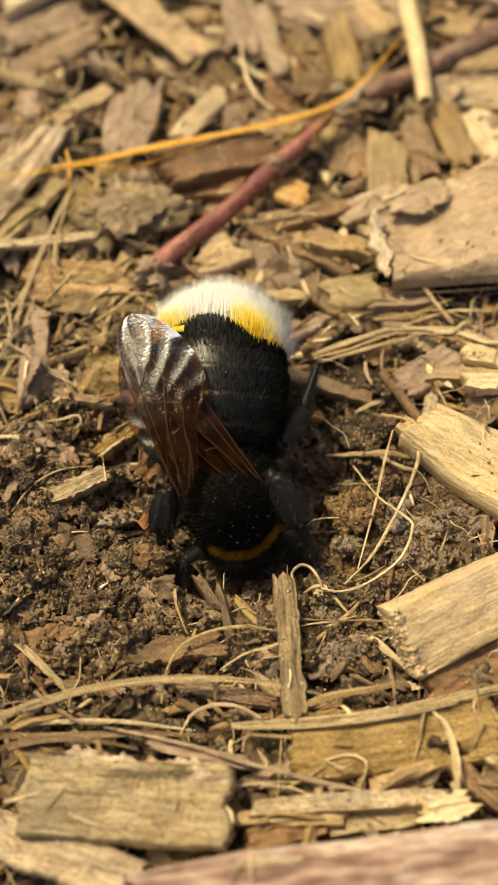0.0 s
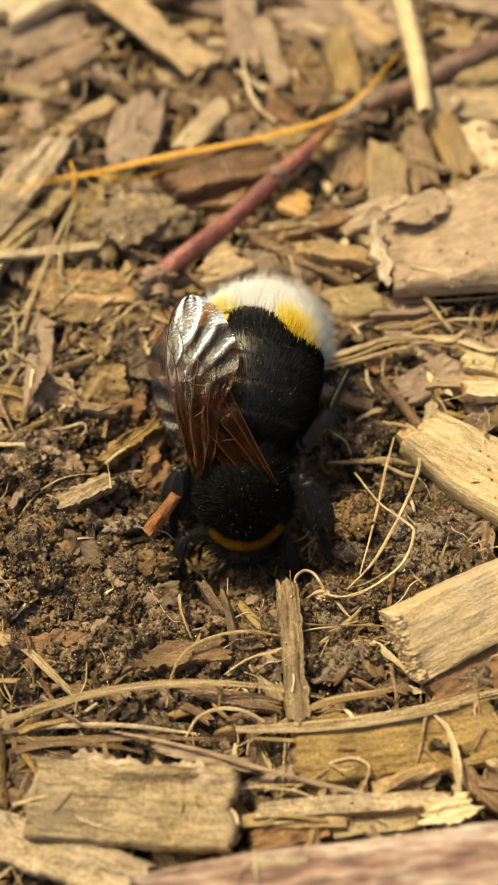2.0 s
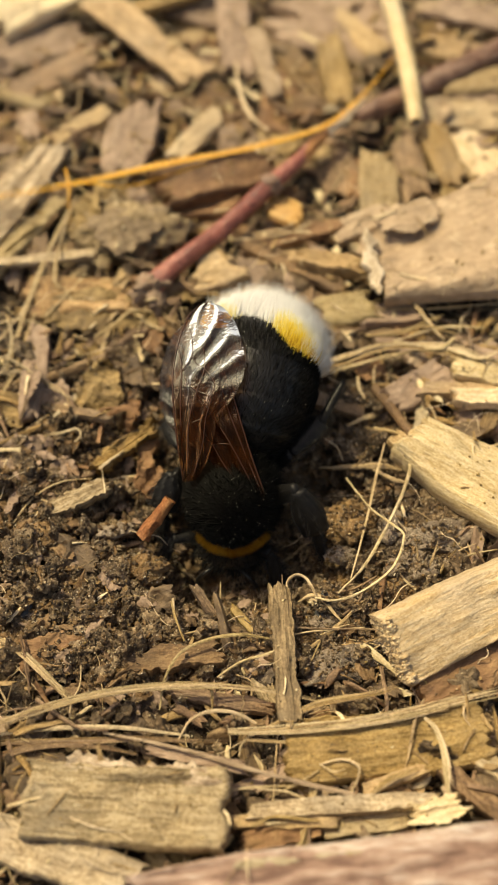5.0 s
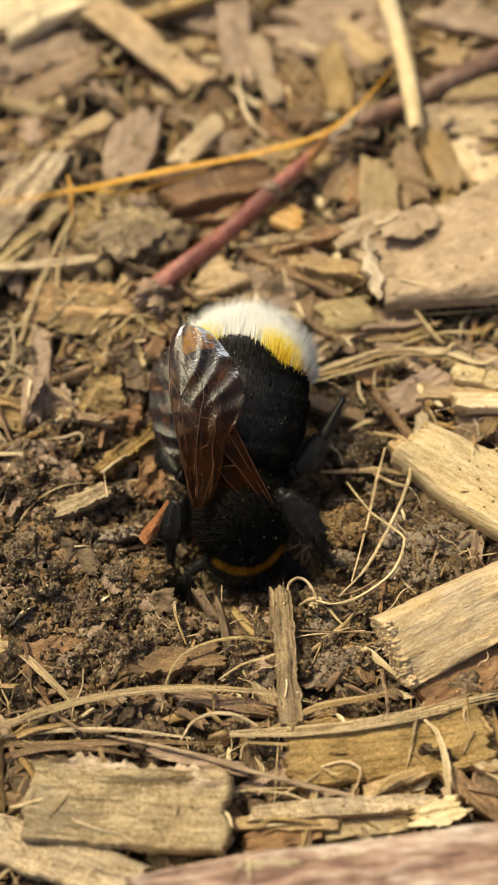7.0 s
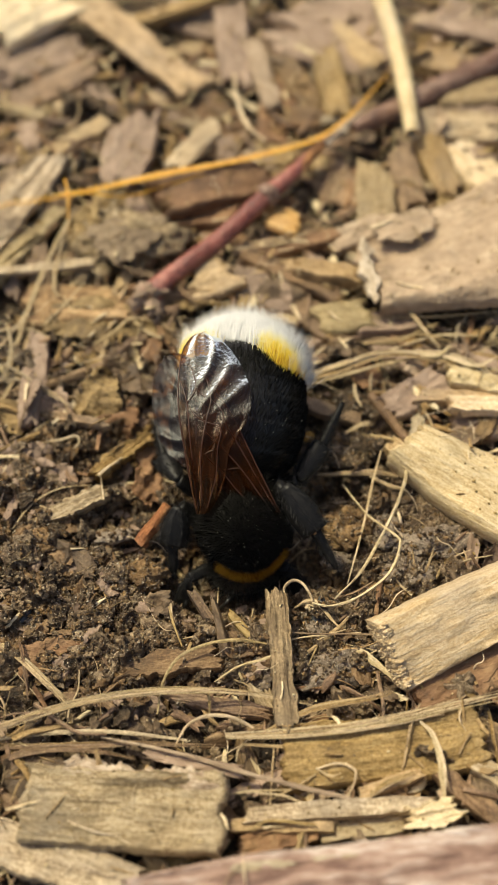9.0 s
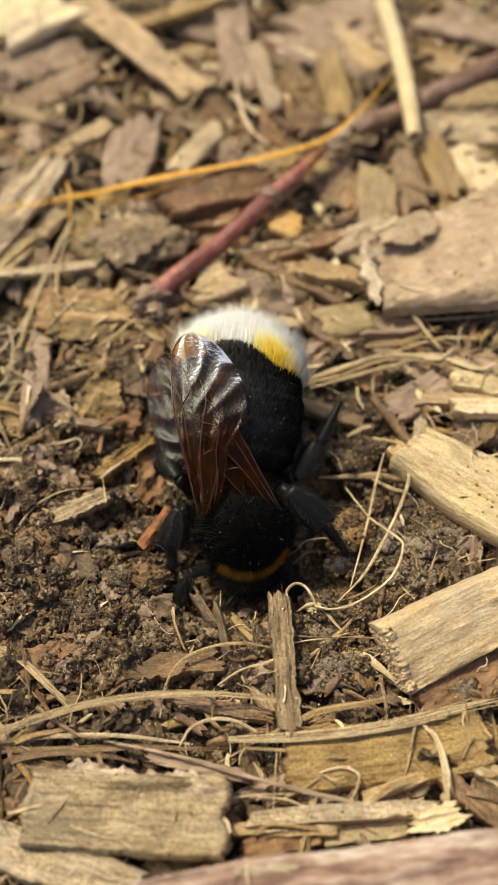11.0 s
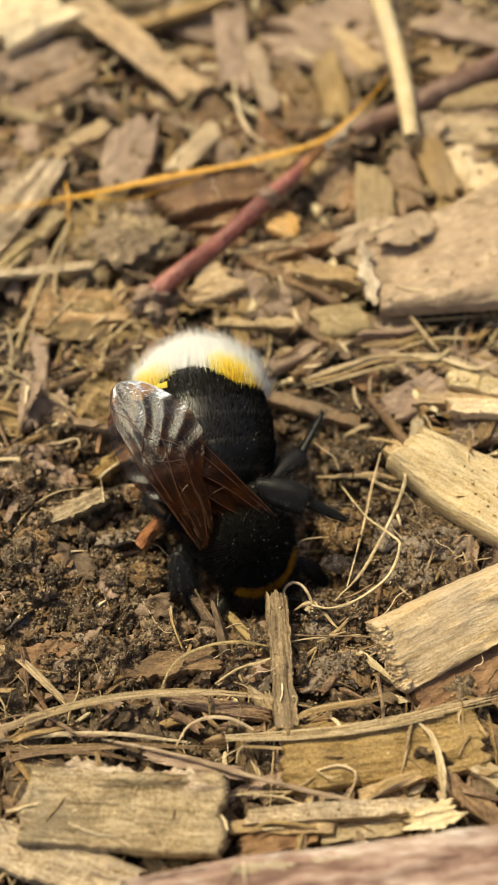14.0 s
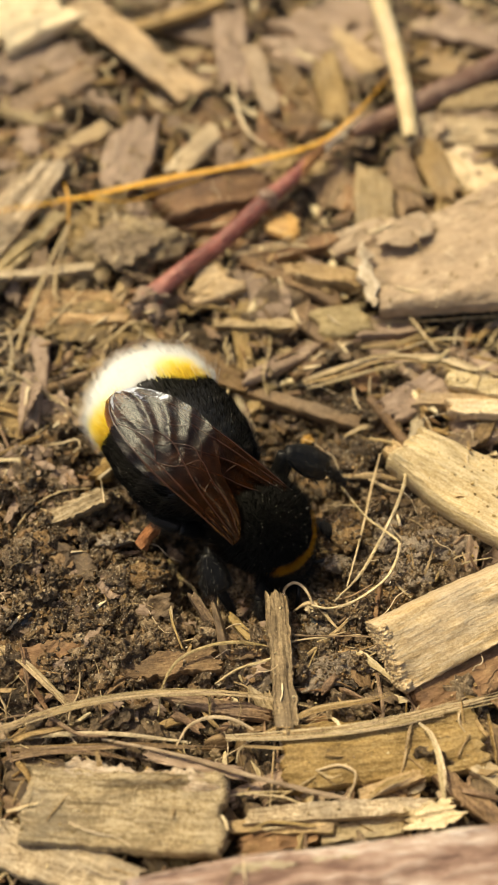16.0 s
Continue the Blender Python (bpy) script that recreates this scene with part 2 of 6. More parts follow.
def wing_material():
    """A thin smoky membrane: tinted, mostly clear, with a strong film gloss."""
    N = Nodes("smoky_wing")
    uv = N.add("TexCoord").outputs["UV"]
    f = N.noise(N.add("Mapping", {"Vector": uv, "Scale": (500, 500, 1)}).outputs[0], 1.0, 4.0)
    fine = N.noise(N.add("Mapping", {"Vector": uv, "Scale": (4200, 4200, 1)}).outputs[0], 1.0, 2.0)
    tint = N.ramp(f, [(0.3, (0.30, 0.15, 0.07)), (0.7, (0.50, 0.34, 0.21))])
    clear = N.add("BsdfTransparent", {"Color": tint})
    streak = N.noise(N.add("Mapping", {"Vector": uv, "Scale": (420, 2300, 1)}).outputs[0], 1.0, 3.0)
    body = N.add("BsdfDiffuse", {"Color": N.ramp(N.mix(0.5, f, streak), [(0.38, (0.010, 0.003, 0.001)), (0.62, (0.13, 0.036, 0.008))])})
    outer = N.ramp(N.math("MULTIPLY", N.add("SeparateXYZ", {0: uv}).outputs[0], 100.0), [(0.45, 0.0), (0.75, 1.0)])
    bump = N.add("Bump", {"Height": N.mix(outer, streak, fine), "Distance": N.math("SUBTRACT", 0.0003, N.math("MULTIPLY", outer, 0.00025)), "Strength": 0.8})
    gloss = N.add("BsdfGlossy", {"Color": N.mix(outer, (0.75, 0.5, 0.3, 1), (0.9, 0.94, 0.96, 1)), "Roughness": N.math("ADD", 0.17, N.math("MULTIPLY", outer, 0.22)), "Normal": bump.outputs[0]})
    one = N.add("MixShader", {0: N.math("SUBTRACT", 0.17, N.math("MULTIPLY", outer, 0.12)), 1: clear.outputs[0], 2: body.outputs[0]})
    film = N.add("Fresnel", {"IOR": N.math("ADD", 1.34, N.math("MULTIPLY", outer, 0.015)), "Normal": bump.outputs[0]})
    two = N.add("MixShader", {0: film.outputs[0], 1: one.outputs[0], 2: gloss.outputs[0]})
    N.t.links.new(two.outputs[0], N.t.nodes["Material Output"].inputs["Surface"])
    return N.m


WING = wing_material()
VEIN = plain("wing_vein", (0.05, 0.017, 0.006), 0.3, spec=0.4)


# ---- shape helpers ----
def vn(x, y, s):
    """Smooth value noise in -1..1."""
    x, y = np.asarray(x, float), np.asarray(y, float)
    ix, iy = np.floor(x), np.floor(y)
    fx, fy = x - ix, y - iy
    fx, fy = fx * fx * (3 - 2 * fx), fy * fy * (3 - 2 * fy)

    def h(i, j):
        v = np.sin(i * 127.1 + j * 311.7 + s * 74.7) * 43758.5453
        return v - np.floor(v)

    top = h(ix, iy) * (1 - fx) + h(ix + 1, iy) * fx
    low = h(ix, iy + 1) * (1 - fx) + h(ix + 1, iy + 1) * fx
    return (top * (1 - fy) + low * fy) * 2 - 1


def fbm(x, y, s, octaves=4):
    total, amp = 0, 1.0
    for o in range(octaves):
        total = total + amp * vn(np.asarray(x) * 2 ** o, np.asarray(y) * 2 ** o, s + o * 7.3)
        amp *= 0.55
    return total


def mesh_of(name, verts, faces, material, uv=None, sharp=None):
    me = bpy.data.meshes.new(name)
    verts = np.asarray(verts, float) * MM
    me.from_pydata([tuple(v) for v in verts], [], faces)
    if uv is not None:
        uv = np.asarray(uv, float) * MM
        loops = np.empty(len(me.loops), np.int32)
        me.loops.foreach_get("vertex_index", loops)
        me.uv_layers.new(name="UVMap").data.foreach_set("uv", uv[loops].ravel())
    me.polygons.foreach_set("use_smooth", [True] * len(me.polygons))
    if sharp:
        me.set_sharp_from_angle(angle=radians(sharp))
    me.materials.append(material)
    me.update()
    return me


def part(name, me, parent, label="", m=None, kind=""):
    ob = new(name, me)
    ob.parent = parent
    if m is not None:
        ob.matrix_basis = m
    return tagged(ob, label, kind=kind)


def grid_faces(nx, ny, start=0, flip=False):
    out = []
    for i in range(nx - 1):
        for j in range(ny - 1):
            q = [start + i * ny + j, start + (i + 1) * ny + j, start + (i + 1) * ny + j + 1, start + i * ny + j + 1]
            out.append(q[::-1] if flip else q)
    return out


count = [0]


def slab(L, w, t, s, nx, ny, jag, wave, groove, taper, bend, crown=0.0, iso=False, square=False, warp=0.1):
    """A splintered slab along x: torn ends, wavy sides, fibrous faces."""
    u = np.linspace(0, 1, nx)
    v = np.sin(np.linspace(-1, 1, ny) * math.pi / 2)
    U, V = np.meshgrid(u, v, indexing="ij")
    side = 1 + 0.8 * wave * np.where(V > 0, fbm(U * L / w * 0.8, 0 * U, s, 3), fbm(U * L / w * 0.8, 0 * U, s + 50, 3))
    bit = min(1.0, 1.3 / w)
    ragged = wave * bit * np.where(V > 0, vn(U * L * 4.1, 0 * U, s + 61) + 0.8 * vn(U * L * 1.3, 0 * U, s + 60), vn(U * L * 4.1, 0 * U, s + 71) + 0.8 * vn(U * L * 1.3, 0 * U, s + 70))
    nick = np.abs(vn(U * L * 0.45, 0 * U, s + 80 + (V > 0) * 9.0))
    ragged = ragged - 2.2 * wave * bit * np.clip(nick - 0.55, 0, 1)
    corner = 1 - 0.3 * (0.5 + 0.5 * math.sin(s * 5.1)) * U ** 7 - 0.3 * (0.5 + 0.5 * math.sin(s * 7.7)) * (1 - U) ** 7
    if square:
        corner = 1.0
    half = w / 2 * (taper[0] + (taper[1] - taper[0]) * U) * (side + ragged) * corner
    Y = V * half
    tear0 = vn(V * 3.1, 0 * V, s + 11) + 0.4 * vn(V * 7, 0 * V, s + 12) + 0.25 * vn(V * 17 + vn(V * 5, 0 * V, s), 0 * V, s + 15)
    tear1 = vn(V * 3.1, 0 * V, s + 13) + 0.4 * vn(V * 7, 0 * V, s + 14) + 0.25 * vn(V * 17 + vn(V * 5, 0 * V, s + 2), 0 * V, s + 16)
    X = (U - 0.5) * L + jag * w * (tear1 * U ** 6 - tear0 * (1 - U) ** 6)
    X = X + (0.15 if square else 1.0) * V * min(w, L) * 0.22 * (math.sin(s * 3.3) * U ** 3 + math.sin(s * 4.7) * (1 - U) ** 3)
    mid = bend * L * ((2 * U - 1) ** 2 - 0.33) * -1 + crown * (1 - V * V)
    mid = mid + warp * w * (fbm(U * L / w * 0.7, V * 0.7, s + 90, 3) + 0.5 * V * vn(U * L / w * 0.5, 0 * U, s + 95))
    rim = np.minimum(1, np.minimum((1 - np.abs(V)) * 5, np.minimum(U, 1 - U) * L / w * 9) + 0.62)
    fibre = 0.55 * groove * (fbm(V * w * 1.1, U * L * 0.12, s + 20, 4))
    if iso:
        fibre = 0.6 * groove * fbm(V * w * 0.35, U * L * 0.35, s + 20, 5)
    else:
        fibre = fibre + 0.55 * groove * np.round(1.6 * fbm(V * w * 0.7, U * L * 0.07, s + 25, 3)) / 1.6
    if ny > 36:
        fibre = 0.8 * fibre + 0.22 * groove * (fbm(V * w * 3.3, U * L * 0.3, s + 33, 3) + 0.6 * np.clip(fbm(V * w * 2.2, U * L * 0.9, s + 37, 3), -1, 0))
    lump = groove * 0.7 * fbm(U * L * 0.35, V * w * 0.4, s + 30, 3)
    Z1 = mid + t / 2 * rim + (fibre + lump) * np.clip(rim, 0, 1)
    Z0 = mid - t / 2 * rim + 0.5 * groove * fbm(V * w * 0.8, U * L * 0.2, s + 40, 3)
    n = nx * ny
    verts = np.concatenate([np.stack([X, Y, Z1], -1).reshape(-1, 3), np.stack([X, Y, Z0], -1).reshape(-1, 3)])
    faces = grid_faces(nx, ny) + grid_faces(nx, ny, n, True)
    loop = [i * ny for i in range(nx)] + [(nx - 1) * ny + j for j in range(1, ny)] + [i * ny + ny - 1 for i in range(nx - 2, -1, -1)] + list(range(ny - 2, 0, -1))
    for a0, b0 in zip(loop, loop[1:] + loop[:1]):
        faces.append([b0, a0, a0 + n, b0 + n])
    flat = np.concatenate([mid.ravel(), mid.ravel()]) if np.ndim(mid) else 0.0
    uv = np.stack([verts[:, 0], verts[:, 1] + verts[:, 2] - flat], -1)
    return verts, faces, uv


LABELS = {
    "pale_wood": "pale yellow splintered wood chip on dark mulch", "tan_wood": "tan fibrous wood chip in the mulch",
    "weathered_wood": "greyish weathered wood chip in the mulch", "brown_wood": "brown wood splinter among the mulch",
    "dusty_wood": "dusty brown splinter of wood in soil", "rust_bark": "rusty brown piece of bark in mulch", "orange_wood": "orange sliver of fresh wood in mulch",
    "mauve_bark": "dull mauve-brown bark flake on the mulch", "pinkish_bark": "pinkish tan piece of bark on mulch",
    "dead_leaf": "crumpled tan dead leaf scrap", "ochre_shaving": "crumpled ochre wood shaving on soil", "brown_husk": "crumpled dark brown husk in the mulch",
    "red_bark": "smooth reddish bark strip with a sheen", "straw": "dry yellow straw lying on the soil",
    "pale_fibre": "thin pale plant fibre lying on soil", "amber_fibre": "thin translucent amber plant fibre across the mulch",
    "red_twig_bark": "red-brown woody twig lying on mulch", "soil_crumb": "crumbly brown clod of damp soil",
    "wet_pebble": "small wet bluish grey pebble", "damp_soil": "dark crumbly clod of damp soil, darkened for shade", "golden_crumb": "crumbly golden brown clod of soil", "olive_wood": "dull olive-yellow wood shaving in soil", "rotten_wood": "dark rotting piece of wood in soil", "worn_wood": "pale worn wood chip with ragged edges", "dry_earth": "dry tan crumbly clod of earth", "grey_stone": "rough grey-brown stone lying in the soil"}
DEFAULT = {"rust_bark": "bark_flake", "mauve_bark": "bark_flake", "pinkish_bark": "bark_piece", "red_bark": "bark_strip"}


def chip(a, b, w, t=1.0, m=None, roll=0.0, jag=0.16, wave=0.10, groove=0.07, taper=(1, 1), bend=0.0, fine=1.0, label="", name="", group="", square=False):
    """A chip with its long axis from a to b."""
    a, b = Vector(a), Vector(b)
    count[0] += 1
    L = (b - a).length
    nx, ny = int(max(10, min(70, L * 2.6 * fine))), int(max(8, min(36, w * 4.2 * fine)))
    if a.y < 8 and w > 1.2:
        nx, ny = int(min(150, max(nx, L * 7))), int(min(70, max(38, w * 12)))
    name = name or DEFAULT.get(m.name, "wood_chip")
    v, f, uv = slab(L, w, t, count[0] * 3.17, nx, ny, jag, wave, groove, taper, bend, 0.0, m.name.endswith("bark"), square)
    ob = new(name, mesh_of(name, v, f, m, uv, 50))
    turn = (b - a).to_track_quat("X", "Z").to_matrix().to_4x4()
    ob.matrix_basis = Matrix.Translation((a + b) / 2 * MM) @ turn @ pose(0, 0, 0, roll)
    return tagged(ob, label or LABELS.get(m.name, ""), name.replace("_", " "), group)


def flake_mesh(a, b, t, s, n=16, crumple=0.22, curl=0.15, jag=0.18):
    """A thin crumpled scrap with a torn rim, of half sizes a and b."""
    q = np.linspace(-1, 1, n)
    U, V = np.meshgrid(q, q, indexing="ij")
    X, Y = U * np.sqrt(1 - V * V / 2.4), V * np.sqrt(1 - U * U / 2.4)
    an = np.arctan2(Y, X)
    far = np.hypot(X, Y)
    rim = 1 + jag * (vn(np.cos(an) * 1.7, np.sin(an) * 1.7, s) + 0.7 * vn(np.cos(an) * 5, np.sin(an) * 5, s + 3) + 0.5 * vn(np.cos(an) * 12, np.sin(an) * 12, s + 5)) * far ** 2
    X, Y = X * a * rim, Y * b * rim
    small = min(a, b)
    fold = 1 - 2 * np.abs(vn(X / small * 0.9 + 3 * math.sin(s), Y / small * 0.6, s + 7))
    fine = fbm(X / small * 2.2, Y / small * 2.2, s + 9, 4)
    Z = small * (crumple * (fold - 0.3) + 0.35 * crumple * fine + curl * (X / a * math.cos(s) + Y / b * math.sin(s)) ** 2)
    half = t / 2 * (1 - 0.6 * far ** 4)
    verts = np.concatenate([np.stack([X, Y, Z + half], -1).reshape(-1, 3), np.stack([X, Y, Z - half], -1).reshape(-1, 3)])
    faces = grid_faces(n, n) + grid_faces(n, n, n * n, True)
    loop = [i * n for i in range(n)] + [(n - 1) * n + j for j in range(1, n)] + [i * n + n - 1 for i in range(n - 2, -1, -1)] + list(range(n - 2, 0, -1))
    for a0, b0 in zip(loop, loop[1:] + loop[:1]):
        faces.append([b0, a0, a0 + n * n, b0 + n * n])
    return verts, faces, verts[:, :2]


def flake(c, a, b, m, tilt=(0, 0, 0), t=0.3, crumple=0.22, curl=0.15, label="", name="bark_flake", n=0, group=""):
    """A crumpled flake of bark or wood lying about c."""
    count[0] += 1
    v, f, uv = flake_mesh(a, b, t, count[0] * 2.71, n or int(max(12, min(30, max(a, b) * 9))), crumple, curl)
    ob = new(name, mesh_of(name, v, f, m, uv, 60))
    ob.matrix_basis = mm(*c, *tilt)
    return tagged(ob, label or LABELS.get(m.name, ""), name.replace("_", " "), group)


def smooth_path(pts, per=6):
    p = [np.array(q, float) for q in pts]
    p = [2 * p[0] - p[1]] + p + [2 * p[-1] - p[-2]]
    out = []
    for i in range(1, len(p) - 2):
        for k in range(per):
            s = k / per
            out.append(0.5 * (2 * p[i] + (p[i + 1] - p[i - 1]) * s + (2 * p[i - 1] - 5 * p[i] + 4 * p[i + 1] - p[i + 2]) * s * s
                              + (3 * p[i] - p[i - 1] - 3 * p[i + 1] + p[i + 2]) * s ** 3))
    return np.array(out + [p[-2]])


def tube(pts, radii, sides=7, flat=1.0, s=0.0, lumps=0.08, per=6, hollow=False):
    """A rod along a smooth line; flat squeezes it against the ground."""
    c = smooth_path(pts, per)
    n = len(c)
    along = np.linspace(0, 1, n)
    r = np.interp(along, np.linspace(0, 1, len(radii)), radii)
    d = np.gradient(c, axis=0)
    d /= np.linalg.norm(d, axis=1)[:, None] + 1e-9
    side = np.cross(d, (0.02, 0.01, 1.0))
    side /= np.linalg.norm(side, axis=1)[:, None] + 1e-9
    up = np.cross(side, d)
    length = np.concatenate([[0], np.cumsum(np.linalg.norm(np.diff(c, axis=0), axis=1))])
    verts, uv = [], []
    for k in range(sides):
        an = 2 * math.pi * k / sides
        rr = r * (1 + lumps * fbm(length * 0.9, k * 1.7 + 0 * length, s, 3))
        verts.append(c + side * (math.cos(an) * rr)[:, None] + up * (math.sin(an) * rr * flat)[:, None])
        uv.append(np.stack([length, an * r], -1))
    verts, uv = np.stack(verts, 1).reshape(-1, 3), np.stack(uv, 1).reshape(-1, 2)
    faces = []
    for i in range(n - 1):
        for k in range(sides):
            k2 = (k + 1) % sides
            faces.append([i * sides + k, i * sides + k2, (i + 1) * sides + k2, (i + 1) * sides + k])
    if hollow:
        base = len(verts)
        ends = verts.reshape(n, sides, 3)[-1]
        lip = c[-1] + (ends - c[-1]) * 0.6
        deep = lip - d[-1] * r[-1] * 2.5
        verts = np.concatenate([verts, lip, deep])
        uv = np.concatenate([uv, uv[-sides:], uv[-sides:]])
        for k in range(sides):
            k2 = (k + 1) % sides
            o = (n - 1) * sides
            faces += [[o + k, o + k2, base + k2, base + k], [base + k, base + k2, base + sides + k2, base + sides + k]]
        faces += [list(range(sides))[::-1], [base + sides + k for k in range(sides)]]
    else:
        faces += [list(range(sides))[::-1], [(n - 1) * sides + k for k in range(sides)]]
    return verts, faces, uv


def strands(pts, radii, seed, per, flat):
    """A dry blade that frays into fibres lying side by side."""
    rng = np.random.default_rng(seed)
    c = smooth_path(pts, per)
    n = len(c)
    r = np.interp(np.linspace(0, 1, n), np.linspace(0, 1, len(radii)), radii)
    d = np.gradient(c, axis=0)
    side = np.cross(d, (0.02, 0.01, 1.0))
    side /= np.linalg.norm(side, axis=1)[:, None] + 1e-9
    out = []
    many = 13 if max(radii) > 0.25 else 8
    for k in range(many):
        i0 = int(rng.integers(0, n // 4)) if k % 3 else 0
        i1 = n - (int(rng.integers(0, n // 4)) if (k + 1) % 3 else 0)
        pick = np.unique(np.linspace(i0, i1 - 1, max(4, (i1 - i0) // 2)).astype(int))
        run = np.linspace(0, 1, len(pick))
        lane = (k / (many - 1) - 0.5) * (3.2 if flat == 0.4 and max(radii) < 0.21 else 1.5) + 0.14 * vn(run * 4, 0 * run, seed + k) + rng.uniform(-1.0, 1.0) * np.clip(run - 0.86, 0, 1) * 6
        lift = 0.16 * vn(run * 5, 0 * run, seed + k + 40)
        p = c[pick] + side[pick] * (lane * r[pick])[:, None] + np.array((0, 0, 1)) * (lift * r[pick])[:, None]
        w = r[pick] * 1.9 / many * rng.uniform(0.75, 1.45)
        v, f, uv = tube(list(p), list(w[::2]) + [w[-1] * 0.4], 5, max(0.6, flat), seed + k, 0.2, 2)
        out.append((v, f, uv + rng.random() * 30))
    return out


def rod(pts, radii, m, name, label="", flat=1.0, sides=7, lumps=0.18, hollow=False, per=6, group=""):
    """A straw, blade, twig or fibre through the given places."""
    count[0] += 1
    o = np.array(pts[len(pts) // 2], float)
    if o[1] < -12:
        radii = [0.76 * q for q in radii]
    pts = [np.array(p) - o for p in pts]
    if name in ("grass_blade", "straw", "amber_fibre") and max(radii) > 0.17:
        ob = new(name)
        for v, f, uv in strands(pts, radii, count[0], per, flat):
            part("strand", mesh_of("strand", v, f, m, uv, 60), ob)
    else:
        v, f, uv = tube(pts, radii, sides, flat, count[0] * 1.9, lumps, per, hollow)
        ob = new(name, mesh_of(name, v, f, m, uv, 60))
    ob.matrix_basis = mm(*o)
    return tagged(ob, label or LABELS.get(m.name, ""), name.replace("_", " "), group)


def attach(ob, parent, label=""):
    """Makes a piece that stands in the place a part of a thing."""
    ob.matrix_basis = parent.matrix_basis.inverted() @ ob.matrix_basis
    ob.parent = parent
    for key in list(ob.keys()):
        del ob[key]
    return tagged(ob, label)


def ball(sub=2):
    bm = bmesh.new()
    bmesh.ops.create_icosphere(bm, subdivisions=sub, radius=1)
    v = np.array([q.co[:] for q in bm.verts])
    f = [[q.index for q in p.verts] for p in bm.faces]
    bm.free()
    return v, f


BALLS = {1: ball(1), 2: ball(2), 3: ball(3), 4: ball(4)}


def craggy(v, s, rough):
    """Uneven radii for the places of a ball."""
    o = Vector((s, s * 0.37, -s * 0.71))
    out = []
    for p in v:
        p = Vector(p)
        r = noise.noise(p * 1.6 + o) + 0.55 * noise.noise(p * 3.7 + o) + 0.35 * noise.noise(p * 8.3 + o) + 0.24 * noise.noise(p * 17 + o) + 0.16 * noise.noise(p * 33 + o)
        out.append(1 + rough * r)
    return np.array(out)


def lump(c, size, m, name, label="", sub=3, rough=0.3, turn=0.0):
    """An uneven clod or stone."""
    count[0] += 1
    v, f = BALLS[sub]
    v = v * craggy(v, count[0] * 2.3, rough * 1.9)[:, None] * np.array(size)
    ob = new(name, mesh_of(name, v, f, m))
    ob.matrix_basis = mm(*c, rz=turn)
    return tagged(ob, label or LABELS.get(m.name, ""), name.replace("_", " "))


# ---- ground ----
def ground_height(x, y):
    x, y = np.asarray(x, float), np.asarray(y, float)
    z = 0.55 * fbm(x * 0.12, y * 0.12, 3.0, 4) + 0.3 * fbm(x * 0.6, y * 0.6, 5.0, 4)
    z = z + 0.5 * (0.5 - np.abs(vn(x * 0.55, y * 0.55, 8.0))) + 0.22 * (0.5 - np.abs(vn(x * 1.6, y * 1.6, 9.0)))
    pit = np.exp(-(((x + 0.6) / 10.0) ** 2 + ((y + 4.0) / 9.5) ** 2) ** 1.6)
    hole = np.exp(-(((x + 0.2) / 7.0) ** 2 + ((y + 9.4) / 5.4) ** 2) ** 1.8)
    near = np.exp(-((x / 90) ** 2 + (y / 110) ** 2) ** 2)
    left = np.exp(-(((x + 4.0) / 2.6) ** 2 + ((y + 9.6) / 3.4) ** 2) ** 2)
    side = np.exp(-(((x - 5.2) / 3.0) ** 2 + ((y + 6.0) / 4.2) ** 2) ** 1.5)
    return near * (z - 2.2 * pit - 3.0 * hole - 2.0 * side - 2.2 * left) - 0.6


def axis(lo, hi, step):
    mid = np.arange(lo, hi + step, step)
    far = [step * 2.0]
    while sum(far) < 14000:
        far.append(far[-1] * 1.5)
    far = np.cumsum(far)
    return np.concatenate([lo - far[::-1], mid, mid[-1] + far])


gx, gy = axis(-29, 29, 0.26), axis(-38, 64, 0.26)
GX, GY = np.meshgrid(gx, gy, indexing="ij")
ground = new("ground", mesh_of("ground", np.stack([GX, GY, ground_height(GX, GY)], -1).reshape(-1, 3), grid_faces(len(gx), len(gy)), SOIL))
tagged(ground, "dark damp crumbly soil with a shallow hollow", "soil", kind="structure")


def joined(name, pieces, m, label, category):
    vs, fs, us, o = [], [], [], 0
    for v, f, uv in pieces:
        vs.append(v)
        us.append(uv if uv is not None else v[:, :2])
        fs += [[i + o for i in q] for q in f]
        o += len(v)
    ob = new(name, mesh_of(name, np.concatenate(vs), fs, m, np.concatenate(us), 60))
    return tagged(ob, label, category, kind="stuff")


def turned(v, rng, size):
    q = Euler([rng.uniform(0, 6.28) for _ in range(3)]).to_matrix()
    return (v * size) @ np.array(q).T


